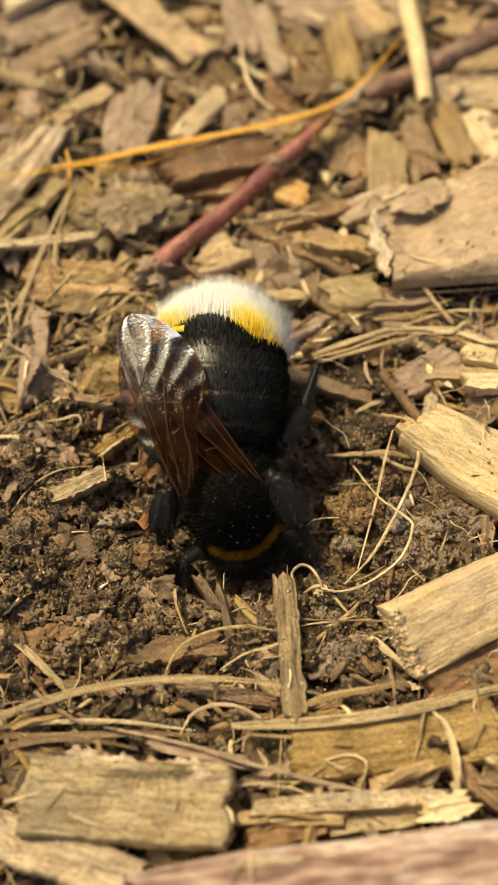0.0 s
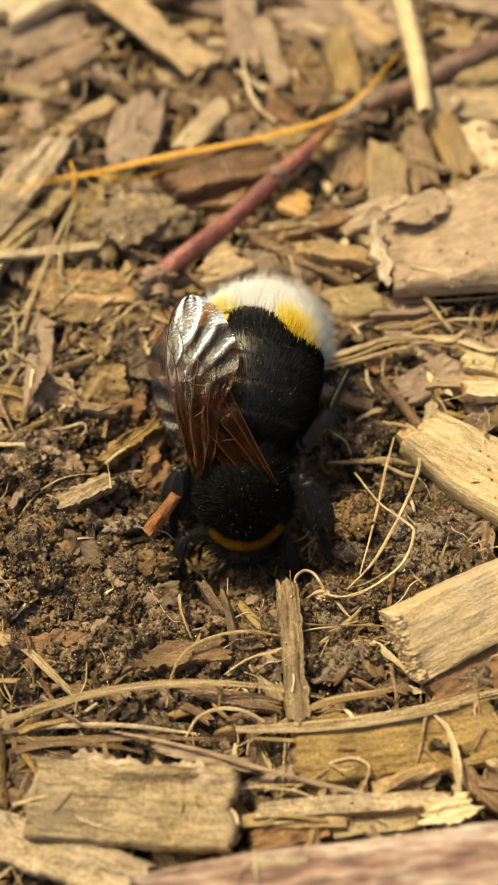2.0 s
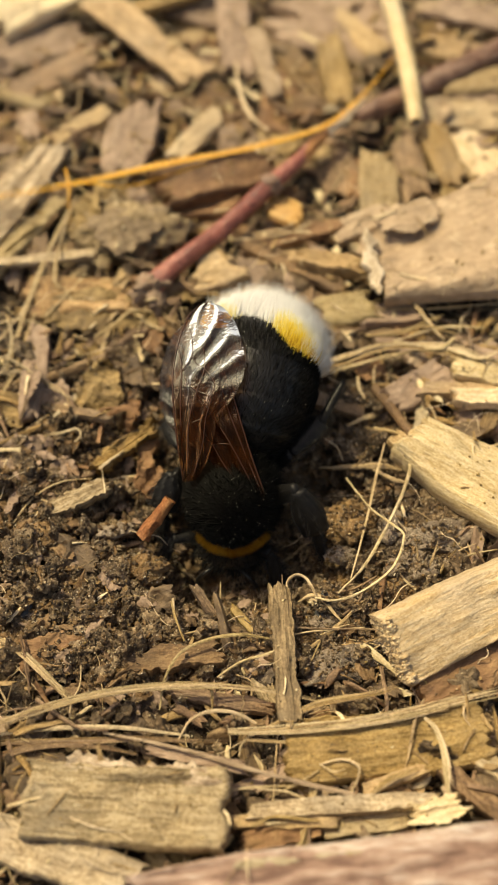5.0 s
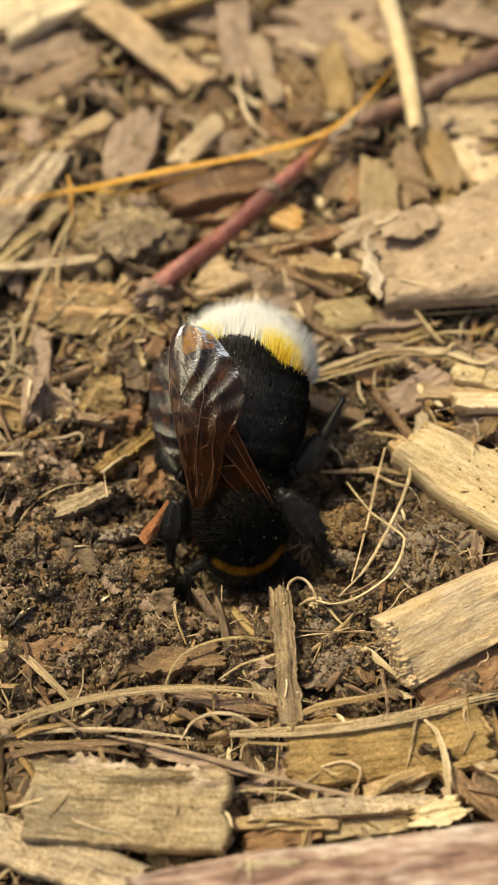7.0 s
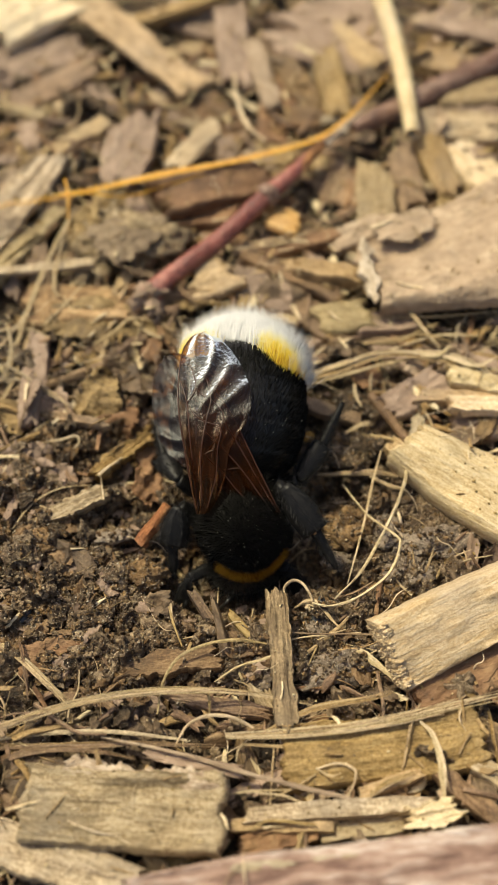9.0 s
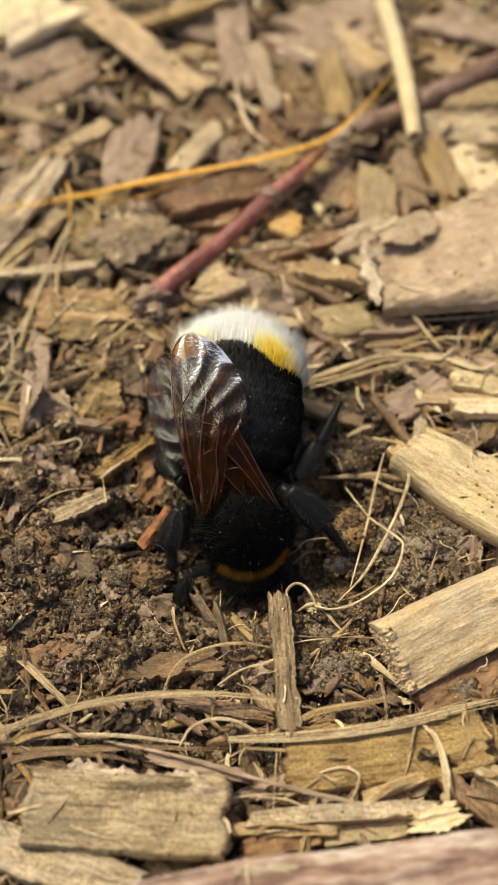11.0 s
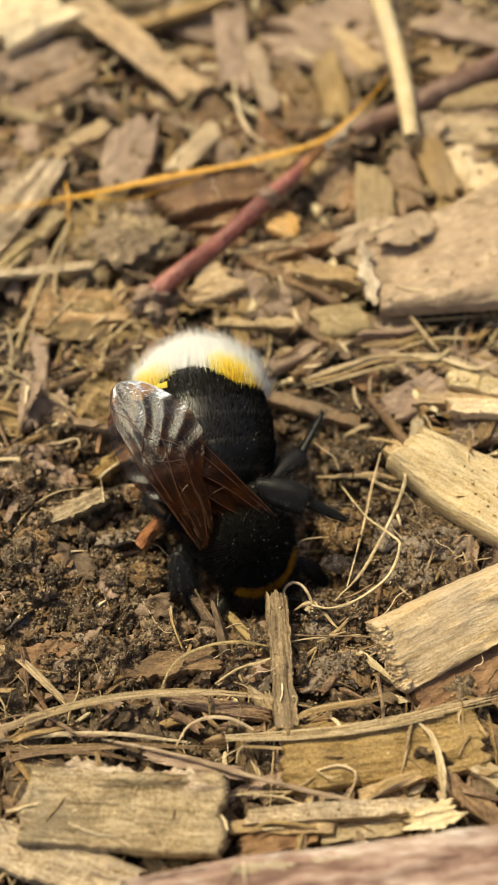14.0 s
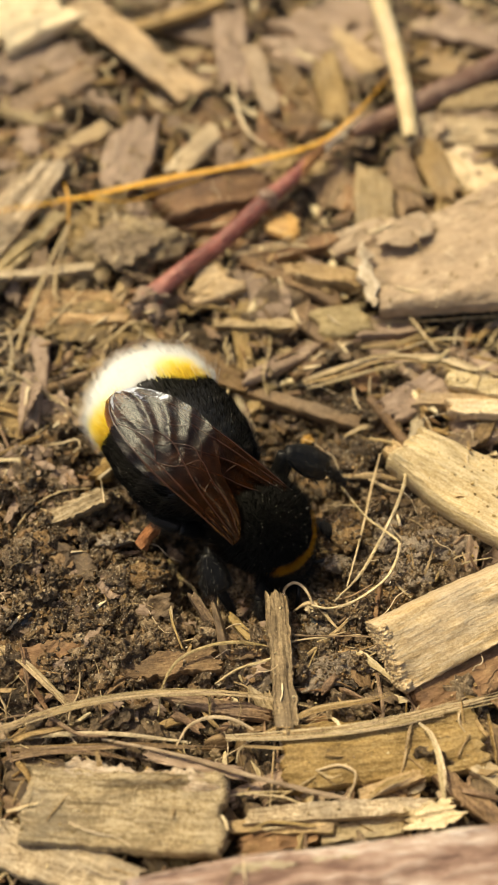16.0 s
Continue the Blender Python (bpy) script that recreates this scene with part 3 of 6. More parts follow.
def crumbs():
    rng = random.Random(4)
    shapes = {k: [(BALLS[k][0] * craggy(BALLS[k][0], 7.7 * i + k, 0.8)[:, None], BALLS[k][1]) for i in range(18)] for k in (1, 2, 3)}
    for name, m, n, lo, hi, label in (("soil_clumps", CLOD, 330, 0.5, 1.25, "uneven clumps of damp brown soil"), ("soil_crumbs", CLOD, 4200, 0.18, 0.8, "loose brown crumbs of damp soil"),
                                      ("soil_grains", CLOD, 9000, 0.06, 0.22, "fine grains of damp soil"),
                                      ("sand_grains", SAND, 1200, 0.04, 0.12, "pale glinting grains of sand")):
        out = []
        while len(out) < n:
            if rng.random() < 0.74:
                x, y = rng.gauss(-8, 8), rng.gauss(-9, 9)
                if rng.random() < 0.42:
                    x, y = rng.gauss(8, 5), rng.gauss(-7, 8)
            else:
                x, y = rng.uniform(-30, 30), rng.uniform(-36, 62)
            r = lo * (hi / lo) ** (rng.random() ** 1.6)
            v, f = rng.choice(shapes[3 if r > 0.66 else 2 if r > 0.2 else 1])
            v = turned(v, rng, np.array((r, r * rng.uniform(0.55, 1), r * rng.uniform(0.45, 0.9))))
            z = float(ground_height(x, y)) + r * rng.uniform(0.1, 1.3) + (0.5 if r < 0.3 else 0) * rng.random()
            out.append((v + np.array((x, y, z)), f, None))
        joined(name, out, m, label, "soil")


crumbs()


# ---- loose mulch under the larger pieces ----
def in_soil(x, y):
    return ((x + 7) / 13) ** 2 + ((y + 8.5) / 13) ** 2 < 1 or ((x - 5) / 10) ** 2 + ((y + 6.5) / 13) ** 2 < 1 or ((x + 8) / 6) ** 2 + ((y - 3.0) / 5.5) ** 2 < 1


def filler():
    rng = random.Random(11)
    mats = [TAN, TAN, TAN, GREY, GREY, BROWN, BROWN, BROWN, MAUVE, RUST, BARK, STRAW]
    n = 0
    while n < 400:
        x, y = rng.uniform(-34, 34), rng.uniform(-40, 72)
        if in_soil(x, y):
            continue
        L = rng.uniform(3, 11)
        w = min(L * 0.5, rng.uniform(0.5, 1.3) if rng.random() < 0.45 else rng.uniform(1.2, 3.4))
        an = rng.uniform(0, math.pi)
        if n % 3 == 0:
            a0 = rng.uniform(0.8, 2.6)
            flake((x, y, float(ground_height(x, y)) + rng.uniform(0.5, 1.5)), a0, a0 * rng.uniform(0.4, 0.9), rng.choice([MAUVE, MAUVE, HUSK, HUSK, SHAVING, HUSK, BARK]),
                  (rng.uniform(-40, 40), rng.uniform(-35, 35), rng.uniform(0, 360)), rng.uniform(0.2, 0.5), 0.25, rng.uniform(-0.3, 0.3), group="loose bark flakes")
            n += 1
            continue
        d = Vector((math.cos(an), math.sin(an), rng.uniform(-0.24, 0.24))) * L / 2
        c = Vector((x, y, float(ground_height(x, y)) + rng.uniform(0.2, 1.0)))
        chip(c - d, c + d, w, rng.uniform(0.35, 1.1), rng.choice(mats), rng.uniform(-34, 34), 0.26, 0.16, 0.11,
             (rng.uniform(0.6, 1), rng.uniform(0.4, 1)), rng.uniform(-0.04, 0.04), 0.8, group="loose mulch chips")
        n += 1
    for name, m, n, label in (("pale_shreds", PALE, 260, "pale torn shreds of wood fibre"), ("tan_shreds", TAN, 600, "tan torn shreds of wood fibre"),
                              ("brown_shreds", BROWN, 800, "brown torn shreds of rotting wood"), ("rusty_shreds", RUST, 160, "rusty crumbs of bark")):
        out = []
        while len(out) < n:
            x, y = rng.uniform(-29, 29), rng.uniform(-37, 63)
            if in_soil(x, y) and rng.random() < (0.9 if m is not BROWN else 0.35):
                continue
            L, w = rng.uniform(0.8, 4.0), rng.uniform(0.25, 0.9)
            v, f, uv = slab(L, min(w, L * 0.6), rng.uniform(0.12, 0.4), rng.random() * 90, 7, 5, 0.5, 0.25, 0.04, (rng.uniform(0.4, 1), rng.uniform(0.2, 1)), rng.uniform(-0.1, 0.1))
            q = np.array(Euler((rng.uniform(-0.6, 0.6), rng.uniform(-0.35, 0.35), rng.uniform(0, 6.28))).to_matrix())
            z = float(ground_height(x, y)) + rng.uniform(0.1, 1.5 if not in_soil(x, y) else 0.5)
            out.append((v @ q.T + np.array((x, y, z)), f, uv + rng.random() * 40))
        joined(name, out, m, label, "wood shreds")
    for name, m, n, r0, label in (("plant_fibres", STRAW, 260, 0.09, "fine dry plant fibres strewn over mulch"),
                                  ("rootlets", TAN, 300, 0.06, "fine tan rootlets in the soil"), ("dark_fibres", BROWN, 260, 0.1, "fine brown rootlets strewn over the soil")):
        out = []
        for _ in range(n):
            x, y = rng.uniform(-28, 28), rng.uniform(-36, 62)
            if in_soil(x, y) and rng.random() < 0.6 and m is not TAN:
                continue
            an, L = rng.uniform(0, 6.28), rng.uniform(2, 9)
            z = float(ground_height(x, y)) + (rng.uniform(0.5, 1.5) if not in_soil(x, y) else rng.uniform(0.2, 0.6))
            pts = [(0, 0, 0)]
            for k in range(3):
                an += rng.uniform(-0.6, 0.6)
                q = pts[-1]
                pts.append((q[0] + math.cos(an) * L / 3, q[1] + math.sin(an) * L / 3, q[2] + rng.uniform(-0.4, 0.4)))
            r = r0 * rng.uniform(0.5, 1.4)
            v, f, uv = tube(pts, [r, r, r * 0.5], 5, 1.0, n, 0.1, 4)
            out.append((v + np.array((x, y, z)), f, uv))
        joined(name, out, m, label, "plant fibre")


def soil_flakes():
    """Flaky fragments of rotting wood and bark in the dug soil."""
    rng = random.Random(31)
    for name, m, n, label in (("dark_flakes", DUSTY, 620, "small flakes of rotting brown wood"), ("mauve_flakes", MAUVE, 260, "small greyish mauve flakes of bark"),
                              ("golden_flakes", GOLDEN, 380, "small golden brown flakes of rotting wood")):
        out = []
        while len(out) < n:
            x, y = rng.uniform(-21, 16), rng.uniform(-22, 5)
            if not in_soil(x, y):
                continue
            L = rng.uniform(0.5, 2.4) * (0.6 if rng.random() < 0.5 else 1)
            w = min(L * 0.8, rng.uniform(0.35, 1.1))
            v, f, uv = flake_mesh(L * 0.55, w * 0.6, rng.uniform(0.12, 0.3), rng.random() * 90, 10, rng.uniform(0.25, 0.5), rng.uniform(-0.3, 0.3), 0.3)
            q = np.array(Euler((rng.uniform(-0.7, 0.7), rng.uniform(-0.5, 0.5), rng.uniform(0, 6.28))).to_matrix())
            z = float(ground_height(x, y)) + rng.uniform(0.1, 0.75)
            out.append((v @ q.T + np.array((x, y, z)), f, uv + rng.random() * 40))
        joined(name, out, m, label, "soil")


filler()
soil_flakes()


# ---- mulch beyond the bee ----
chip((-27.5, 49.1, 2.0), (-20.0, 53.9, 3.0), 7.1, 1.4, PALE, 8)
chip((-17.8, 54.2, 2.5), (-5.2, 40.2, 2.0), 4.4, 0.7, TAN, -6, 0.05, 0.04, taper=(1, 0.9), square=True, label="broad pale grey wood chip with a cut end")
chip((-14.2, 50.3, 1.5), (-2.5, 55.2, 2.5), 2.3, 0.9, TAN)
chip((-26.0, 44.7, 0.5), (-17.8, 49.4, 0.5), 5.6, 1.2, MAUVE, 10)
chip((-23.8, 39.6, 0), (-15.7, 45.6, 0.5), 3.9, 1.2, BROWN)
chip((-19.9, 31.1, 0.6), (-13.8, 36.7, 1.0), 2.0, 0.9, TAN)
chip((-25.3, 16.0, 1.2), (-18.2, 30.6, 1.9), 3.6, 0.9, WORN, 18, 0.15, 0.1, 0.2, label="pale grey-tan wood chip with coarse grain")
chip((-23.5, 14.5, 0.6), (-17.2, 25.2, 0.8), 2.2, 0.8, GREY, -12)
chip((-11.1, 36.4, 1.6), (-11.8, 28.0, 1.0), 4.6, 1.0, MAUVE, 5, jag=0.2, label="flat greyish mauve bark flake on mulch")
chip((-3.1, 35.6, 1.2), (-7.2, 29.9, 1.0), 2.2, 0.8, GREY)
chip((-2.1, 53.0, 2.0), (-1.2, 42.0, 1.2), 3.5, 1.2, MAUVE, 0, label="pinkish brown bark flake standing in mulch")
chip((0.2, 47.7, 2.0), (2.4, 37.9, 1.4), 2.1, 1.0, BARK)
chip((4.1, 53.2, 1.2), (14.1, 49.6, 1.0), 12.0, 2.2, MAUVE, 0, 0.22, 0.16, label="thick rounded tan bark lump")
chip((7.6, 45.2, 2.5), (8.7, 36.4, 1.2), 2.8, 2.0, TAN, 0, 0.15, label="stubby yellowish wood chip on end")
chip((2.8, 46.8, 1.0), (6.7, 39.3, 0.6), 2.9, 1.0, BROWN)
chip((17.4, 47.1, 0.8), (24.6, 43.9, 0.8), 3.1, 1.0, TAN)
chip((16.8, 36.9, 0.8), (25.7, 35.3, 0.8), 3.8, 1.0, GREY)
chip((19.0, 40.1, 1.0), (25.9, 41.4, 1.0), 3.4, 1.0, GREY)
chip((17.0, 33.8, 1.0), (18.6, 26.3, 1.2), 3.2, 1.0, TAN)
chip((19.5, 33.5, 0.6), (22.6, 28.1, 0.6), 4.2, 1.0, PALE)
chip((11.6, 29.8, 1.4), (11.4, 20.5, 1.0), 3.5, 1.2, GREY, 0, 0.1, label="square-cut pale grey wood chip")
chip((14.3, 32.7, 0.6), (14.9, 25.1, 0.6), 2.6, 1.0, BROWN)
chip((6.4, 32.9, 0.4), (9.3, 25.3, 0.4), 3.7, 0.8, BROWN, 12)
chip((3.4, 46.0, 0.2), (2.1, 34.0, 0.2), 3.4, 0.9, RUST)
chip((-6.3, 41.3, 0.4), (-0.1, 33.9, 0.3), 4.4, 0.9, BROWN)
chip((-8.6, 55.1, 0.6), (-1.3, 51.4, 0.4), 5.7, 0.9, MAUVE)
chip((19.9, 54.1, 0.6), (27.4, 51.1, 0.6), 6.9, 1.2, MAUVE)
rusty = chip((-8.3, 25.5, 1.6), (1.3, 28.2, 1.2), 5.0, 2.2, RUST, 12, 0.25, 0.2, 0.22, label="crumbling rusty brown piece of bark")
attach(chip((-7.2, 23.5, 0.6), (-1.1, 23.8, 0.8), 2.4, 1.0, RUST, 0, name="underside"), rusty, "bright orange-brown underside")
chip((1.9, 23.8, 0.8), (4.2, 22.2, 1.4), 3.5, 0.8, ORANGE, -15, label="small bright orange sliver of wood")
bark_slab = chip((10.1, 15.4, 2.0), (27.0, 20.6, 2.6), 13.4, 1.7, BARK, 0, 0.04, 0.06, 0.24, (0.58, 1.25), fine=1.5, square=True, label="large flat pinkish tan piece of bark")
attach(chip((9.9, 18.6, 3.0), (10.2, 12.2, 3.0), 1.3, 0.6, CRUST, 0, 0.5, 0.4, 0.25, name="crust"), bark_slab, "whitish crumbling crust")
attach(flake((13.4, 20.4, 3.3), 2.6, 1.5, BARK, (1, -1, 15), 0.3, 0.1, 0.0, name="lifted_layer"), bark_slab, "thin lifting layer of bark")
chip((7.4, 20.0, 0.8), (12.5, 21.6, 1.6), 2.9, 1.6, BARK, 0, 0.2, 0.2, 0.2)
chip((4.1, 16.7, 1.6), (9.6, 15.8, 1.4), 1.9, 1.4, TAN, 0, 0.3, 0.2, 0.2)
chip((5.9, 11.6, 0.4), (10.4, 12.2, 0.8), 2.9, 1.6, GREY, 8, 0.2, 0.15)
chip((9.5, 11.4, 0.3), (14.2, 11.6, 0.6), 2.2, 1.2, MAUVE)
chip((-22.0, 16.4, 1.5), (-13.4, 17.7, 1.3), 0.9, 0.5, GREY)
chip((-18.5, 13.1, 0.8), (-10.4, 13.3, 0.6), 4.7, 1.0, OLIVE, -6, 0.2, 0.15, 0.14, label="crumpled yellowish wood shaving")
chip((-17.4, 10.1, 0.7), (-17.4, 1.3, 0.4), 2.0, 1.0, MAUVE, 0, 0.2, 0.12, label="dull brown wood sliver on the soil")
flake((-12.1, 3.4, 0.7), 1.7, 2.7, SHAVING, (18, 10, -20), 0.35, 0.35, 0.25, "crinkled yellowish brown wood shaving", n=34)
flake((-12.8, 7.4, 0.5), 1.2, 1.8, SHAVING, (-20, 25, 30), 0.3, 0.3, 0.3, n=26)
flake((-12.3, 11.9, 0.8), 5.4, 2.2, SHAVING, (4, 3, 8), 0.5, 0.16, 0.1, "broad dull ochre wood shaving behind the bee", n=36)
flake((-15.2, 2.6, 0.3), 1.5, 1.9, MAUVE, (25, -20, 10), 0.35, 0.25, n=24)
flake((-10.4, 7.6, 0.1), 1.9, 1.6, HUSK, (20, 25, 50), 0.3, 0.4, n=28)
flake((-8.2, 5.4, -0.1), 1.9, 1.8, HUSK, (-15, 30, 15), 0.3, 0.35, n=28)
flake((-7.7, -3.9, -0.3), 1.2, 1.6, RUST, (15, 30, 20), 0.35, 0.4, n=26)
flake((-17.8, -2.2, 0.3), 1.7, 1.7, MAUVE, (20, 15, 0), 0.4, 0.25, n=26)
flake((-14.6, -3.4, -0.1), 1.3, 0.9, MAUVE, (10, -25, 40), 0.35, 0.3, n=22)
flake((-9.6, 2.2, -0.1), 1.1, 1.5, RUST, (20, -30, -25), 0.3, 0.4, n=24)
flake((-13.2, -10.4, 0.0), 2.2, 1.3, HUSK, (12, 8, -25), 0.4, 0.25, n=28)
flake((-9.8, -11.8, -0.1), 1.2, 1.0, MAUVE, (25, 10, 70), 0.3, 0.35, n=22)
flake((-6.6, -13.6, -0.2), 1.3, 0.9, HUSK, (15, -15, 10), 0.3, 0.35, n=22)
flake((-13.4, -17.6, 0.0), 2.4, 1.2, RUST, (10, 5, 5), 0.4, 0.2, n=26)
flake((-9.9, 17.6, 0.9), 2.2, 2.4, HUSK, (-20, 25, 20), 0.3, 0.3, 0.2, "crumpled dull brown dead leaf scrap", name="leaf_scrap", n=32)
flake((-10.6, 20.6, 2.3), 3.3, 2.8, LEAF, (-4, 7, 35), 0.35, 0.2, -0.12, "crumpled tan dead leaf with dark hollows", name="leaf_scrap", n=40)
flake((-14.6, 22.4, 1.4), 2.0, 1.6, SHAVING, (15, -30, 0), 0.3, 0.4, n=26)
flake((2.2, 13.8, 0.6), 1.5, 2.0, MAUVE, (18, -10, 0), 0.35, 0.2, n=24)
flake((9.4, 6.2, 0.3), 1.6, 1.1, RUST, (15, 20, 40), 0.35, 0.35, n=24)
flake((8.6, 8.8, 0.3), 1.5, 1.3, HUSK, (-15, 20, 0), 0.35, 0.35, n=24)
flake((11.8, -4.6, 0.0), 1.2, 1.0, HUSK, (15, 20, 0), 0.3, 0.35, n=22)
rod([(-11.8, -0.9, 0.3), (-11.4, 1.0, 0.8), (-9.9, 1.9, 1.0), (-8.7, 1.5, 0.7)], [0.16, 0.22, 0.24, 0.14], RUST, "rootlet", "curved rusty rootlet arching over soil", 0.8, 7, 0.25)
chip((-10.8, 4.6, 0), (-10.1, 1.1, -0.2), 1.3, 0.9, ROTTEN, 20, 0.5, 0.4, 0.2)
chip((-9.6, 3.4, -0.3), (-7.6, 5.7, 0), 1.4, 0.9, ROTTEN, 25, 0.5, 0.4, 0.2)
chip((-8.7, 8.0, 0), (-7.4, 10.2, 0.2), 1.3, 0.8, RUST, 20, 0.5, 0.4, 0.2)
chip((-12.0, 8.0, 0), (-9.5, 10.0, 0.1), 1.4, 0.8, ROTTEN, -20, 0.5, 0.4, 0.2)
chip((-8.4, -2.3, -0.9), (-7.7, 0, -0.5), 1.2, 0.8, RUST, 15, 0.5, 0.4, 0.2)
chip((-11.9, -3.0, 0.0), (-7.6, 0.3, 0.4), 1.5, 0.9, OLIVE, 10, 0.4, 0.3, 0.2, label="tan splinter half buried in soil")
chip((-4.9, 15.3, 0.8), (-1.3, 16.7, 1.4), 3.7, 1.2, TAN, 5, label="tan block of fresh wood in mulch")
chip((-0.8, 17.9, 0.5), (1.9, 12.5, 0.4), 3.6, 1.0, MAUVE)
chip((-2.9, 11.7, 0.8), (4.0, 11.5, 0.8), 1.0, 0.7, STRAW, label="short flat straw behind the bee", name="straw")
chip((-0.5, 19.2, 0.8), (7.7, 14.2, 0.8), 1.6, 1.0, BROWN)
chip((1.2, 18.9, 1.2), (8.0, 21.3, 1.2), 1.6, 0.9, RUST)
chip((-1.1, 19.4, 0.3), (6.0, 21.1, 0.4), 2.7, 0.8, BROWN)
chip((3.8, 14.0, 0.2), (8.0, 10.2, 0.2), 2.9, 0.8, BROWN)
chip((-1.0, 6.0, -0.6), (8.9, 1.9, 0), 1.2, 0.8, DUSTY, label="dusty brown splinter beneath the bee")
rod([(-8.4, 12.4, 0.6), (-7.2, 10.4, 0.7), (-5.9, 8.1, 0.4)], [0.22, 0.26, 0.2], RUST, "twig", "short rusty red twig beside a broken twig", 0.9, 7, 0.15)
lump((4.7, 0.9, -0.6), (0.5, 0.4, 0.35), ORANGE, "wood_crumb", "small orange crumb of wood", 3, 0.3)
chip((6.0, -0.4, -0.7), (8.8, 0, -0.5), 1.0, 0.5, RUST)

lump((-10.7, 21.4, 0.4), (4.2, 3.4, 2.3), EARTH, "soil_clod", "dry tan crumbly clod behind the bee", 4, 0.3)
lump((-13.8, 18.5, 0.2), (2.4, 2.2, 1.2), EARTH, "soil_clod", "", 3, 0.35)
lump((6.9, -7.6, -0.5), (1.4, 1.7, 1.2), GOLDEN, "soil_clod", "round brown clod of soil beside a hollow", 4, 0.3)
lump((8.5, -6.6, -0.9), (1.3, 1.2, 1.0), GOLDEN, "soil_clod", "", 3, 0.3)
lump((6.4, -10.0, -0.6), (1.2, 0.7, 0.5), STONE, "stone", "small flat grey stone", 3, 0.25)
lump((13.2, -9.0, 0.2), (2.6, 1.2, 0.9), STONE, "stone", "rough grey-brown stone beneath the wood block", 4, 0.26, 10)
lump((11.6, -11.4, 0.0), (1.8, 1.4, 1.0), STONE, "stone", "", 4, 0.3)
lump((10.5, -12.9, -0.6), (1.6, 1.5, 1.0), GOLDEN, "soil_clod", "", 3, 0.35)
lump((10.4, -8.2, -0.3), (1.2, 1.5, 0.9), STONE, "stone", "", 3, 0.3)
lump((13.5, -6.6, -0.5), (2.4, 2.0, 1.0), CLOD, "soil_clod", "", 4, 0.35)
# The next two take the darker soil colour, partly for the bee's shade.
lump((8.4, -0.5, -0.6), (2.2, 1.5, 0.9), SOIL, "soil_clod", "", 4, 0.35)
lump((9.1, 3.8, -0.5), (2.6, 2.0, 0.9), SOIL, "soil_clod", "", 4, 0.38)
lump((-15.6, -8.8, 0.1), (1.7, 1.3, 0.9), GOLDEN, "soil_clod", "smooth brown clod pressed into the soil", 3, 0.22, -12)
lump((-17.5, -2.3, -0.2), (1.6, 1.8, 1.0), CLOD, "soil_clod", "", 3, 0.3)
lump((-7.8, -11.2, -0.5), (1.7, 1.0, 0.9), GOLDEN, "soil_clod", "", 4, 0.4)
lump((-11.6, -14.3, -0.4), (1.8, 1.4, 0.9), CLOD, "soil_clod", "", 4, 0.4)
lump((-15.5, -15.6, -0.4), (1.3, 1.3, 0.8), STONE, "stone", "", 3, 0.3)
lump((-6.4, -15.9, -0.6), (1.8, 1.2, 0.8), CLOD, "soil_clod", "", 4, 0.4)
lump((6.4, -18.2, -0.2), (3.2, 1.4, 1.0), STONE, "soil_clod", "dark sandy clod dotted with grains", 4, 0.25, 15)
lump((0.3, -18.4, -0.6), (2.0, 1.4, 0.9), STONE, "soil_clod", "", 4, 0.35)
lump((5.1, -15.1, -0.6), (1.0, 1.2, 0.8), STONE, "stone", "", 3, 0.35)
lump((-10.6, -17.2, -0.5), (2.0, 1.2, 0.8), CLOD, "soil_clod", "", 4, 0.4)
lump((-15.4, -13.0, -0.4), (1.8, 1.5, 0.9), CLOD, "soil_clod", "", 4, 0.4)

# Twigs, straws and blades on the far side
rod([(13.4, 54.4, 4.0), (14.2, 48.1, 4.0), (14.8, 41.3, 4.0), (15.1, 35.9, 3.6), (15.2, 32.2, 3.2)], [0.98, 0.9, 0.86, 0.82, 0.74], PALE, "hollow_straw", "pale yellow hollow stem with a torn end", 1.0, 12, 0.06, True)
twig = rod([(-8.5, 13.4, 1.6), (-6.8, 15.6, 1.8), (-2.3, 20.0, 2.2), (1.5, 24.5, 2.6), (4.1, 27.7, 2.6), (6.4, 31.0, 2.6)], [1.05, 0.86, 0.82, 0.84, 0.68, 0.5], TWIG, "twig", "red-brown woody twig with a frayed yellow end", 0.95, 10, 0.07)
attach(rod([(7.0, 31.0, 3.0), (8.7, 32.8, 3.3), (10.6, 35.1, 3.7)], [0.45, 0.5, 0.15], PALE, "peeled_wood", "", 0.8, 7, 0.3), twig, "peeled yellow wood at the broken end")
attach(rod([(4.3, 28.0, 2.7), (6.2, 30.4, 2.9), (8.8, 33.0, 3.3)], [0.6, 0.62, 0.3], STUB, "peeled_end", "", 0.8, 6, 0.3), twig, "peeled orange-brown wood at the broken end")
attach(lump((1.7, 24.7, 2.7), (0.95, 1.1, 0.85), OLDTWIG, "node", "", 3, 0.2, 40), twig, "greyish swollen node on the twig")
attach(lump((-8.5, 13.5, 1.8), (1.5, 1.0, 0.9), MAUVE, "knot", "", 4, 0.45, 30), twig, "knobbly purple-brown broken end")
attach(lump((-7.8, 12.4, 1.4), (0.8, 1.2, 0.7), MAUVE, "knot", "", 3, 0.45, 10), twig, "knobbly purple-brown broken end")
rod([(10.0, 35.1, 1.2), (13.7, 37.3, 1.5), (18.4, 40.3, 1.8), (26.3, 45.6, 2.0)], [1.0, 1.15, 1.15, 1.2], OLDTWIG, "twig", "thick purplish brown twig with pale scars", 0.9, 10, 0.1)
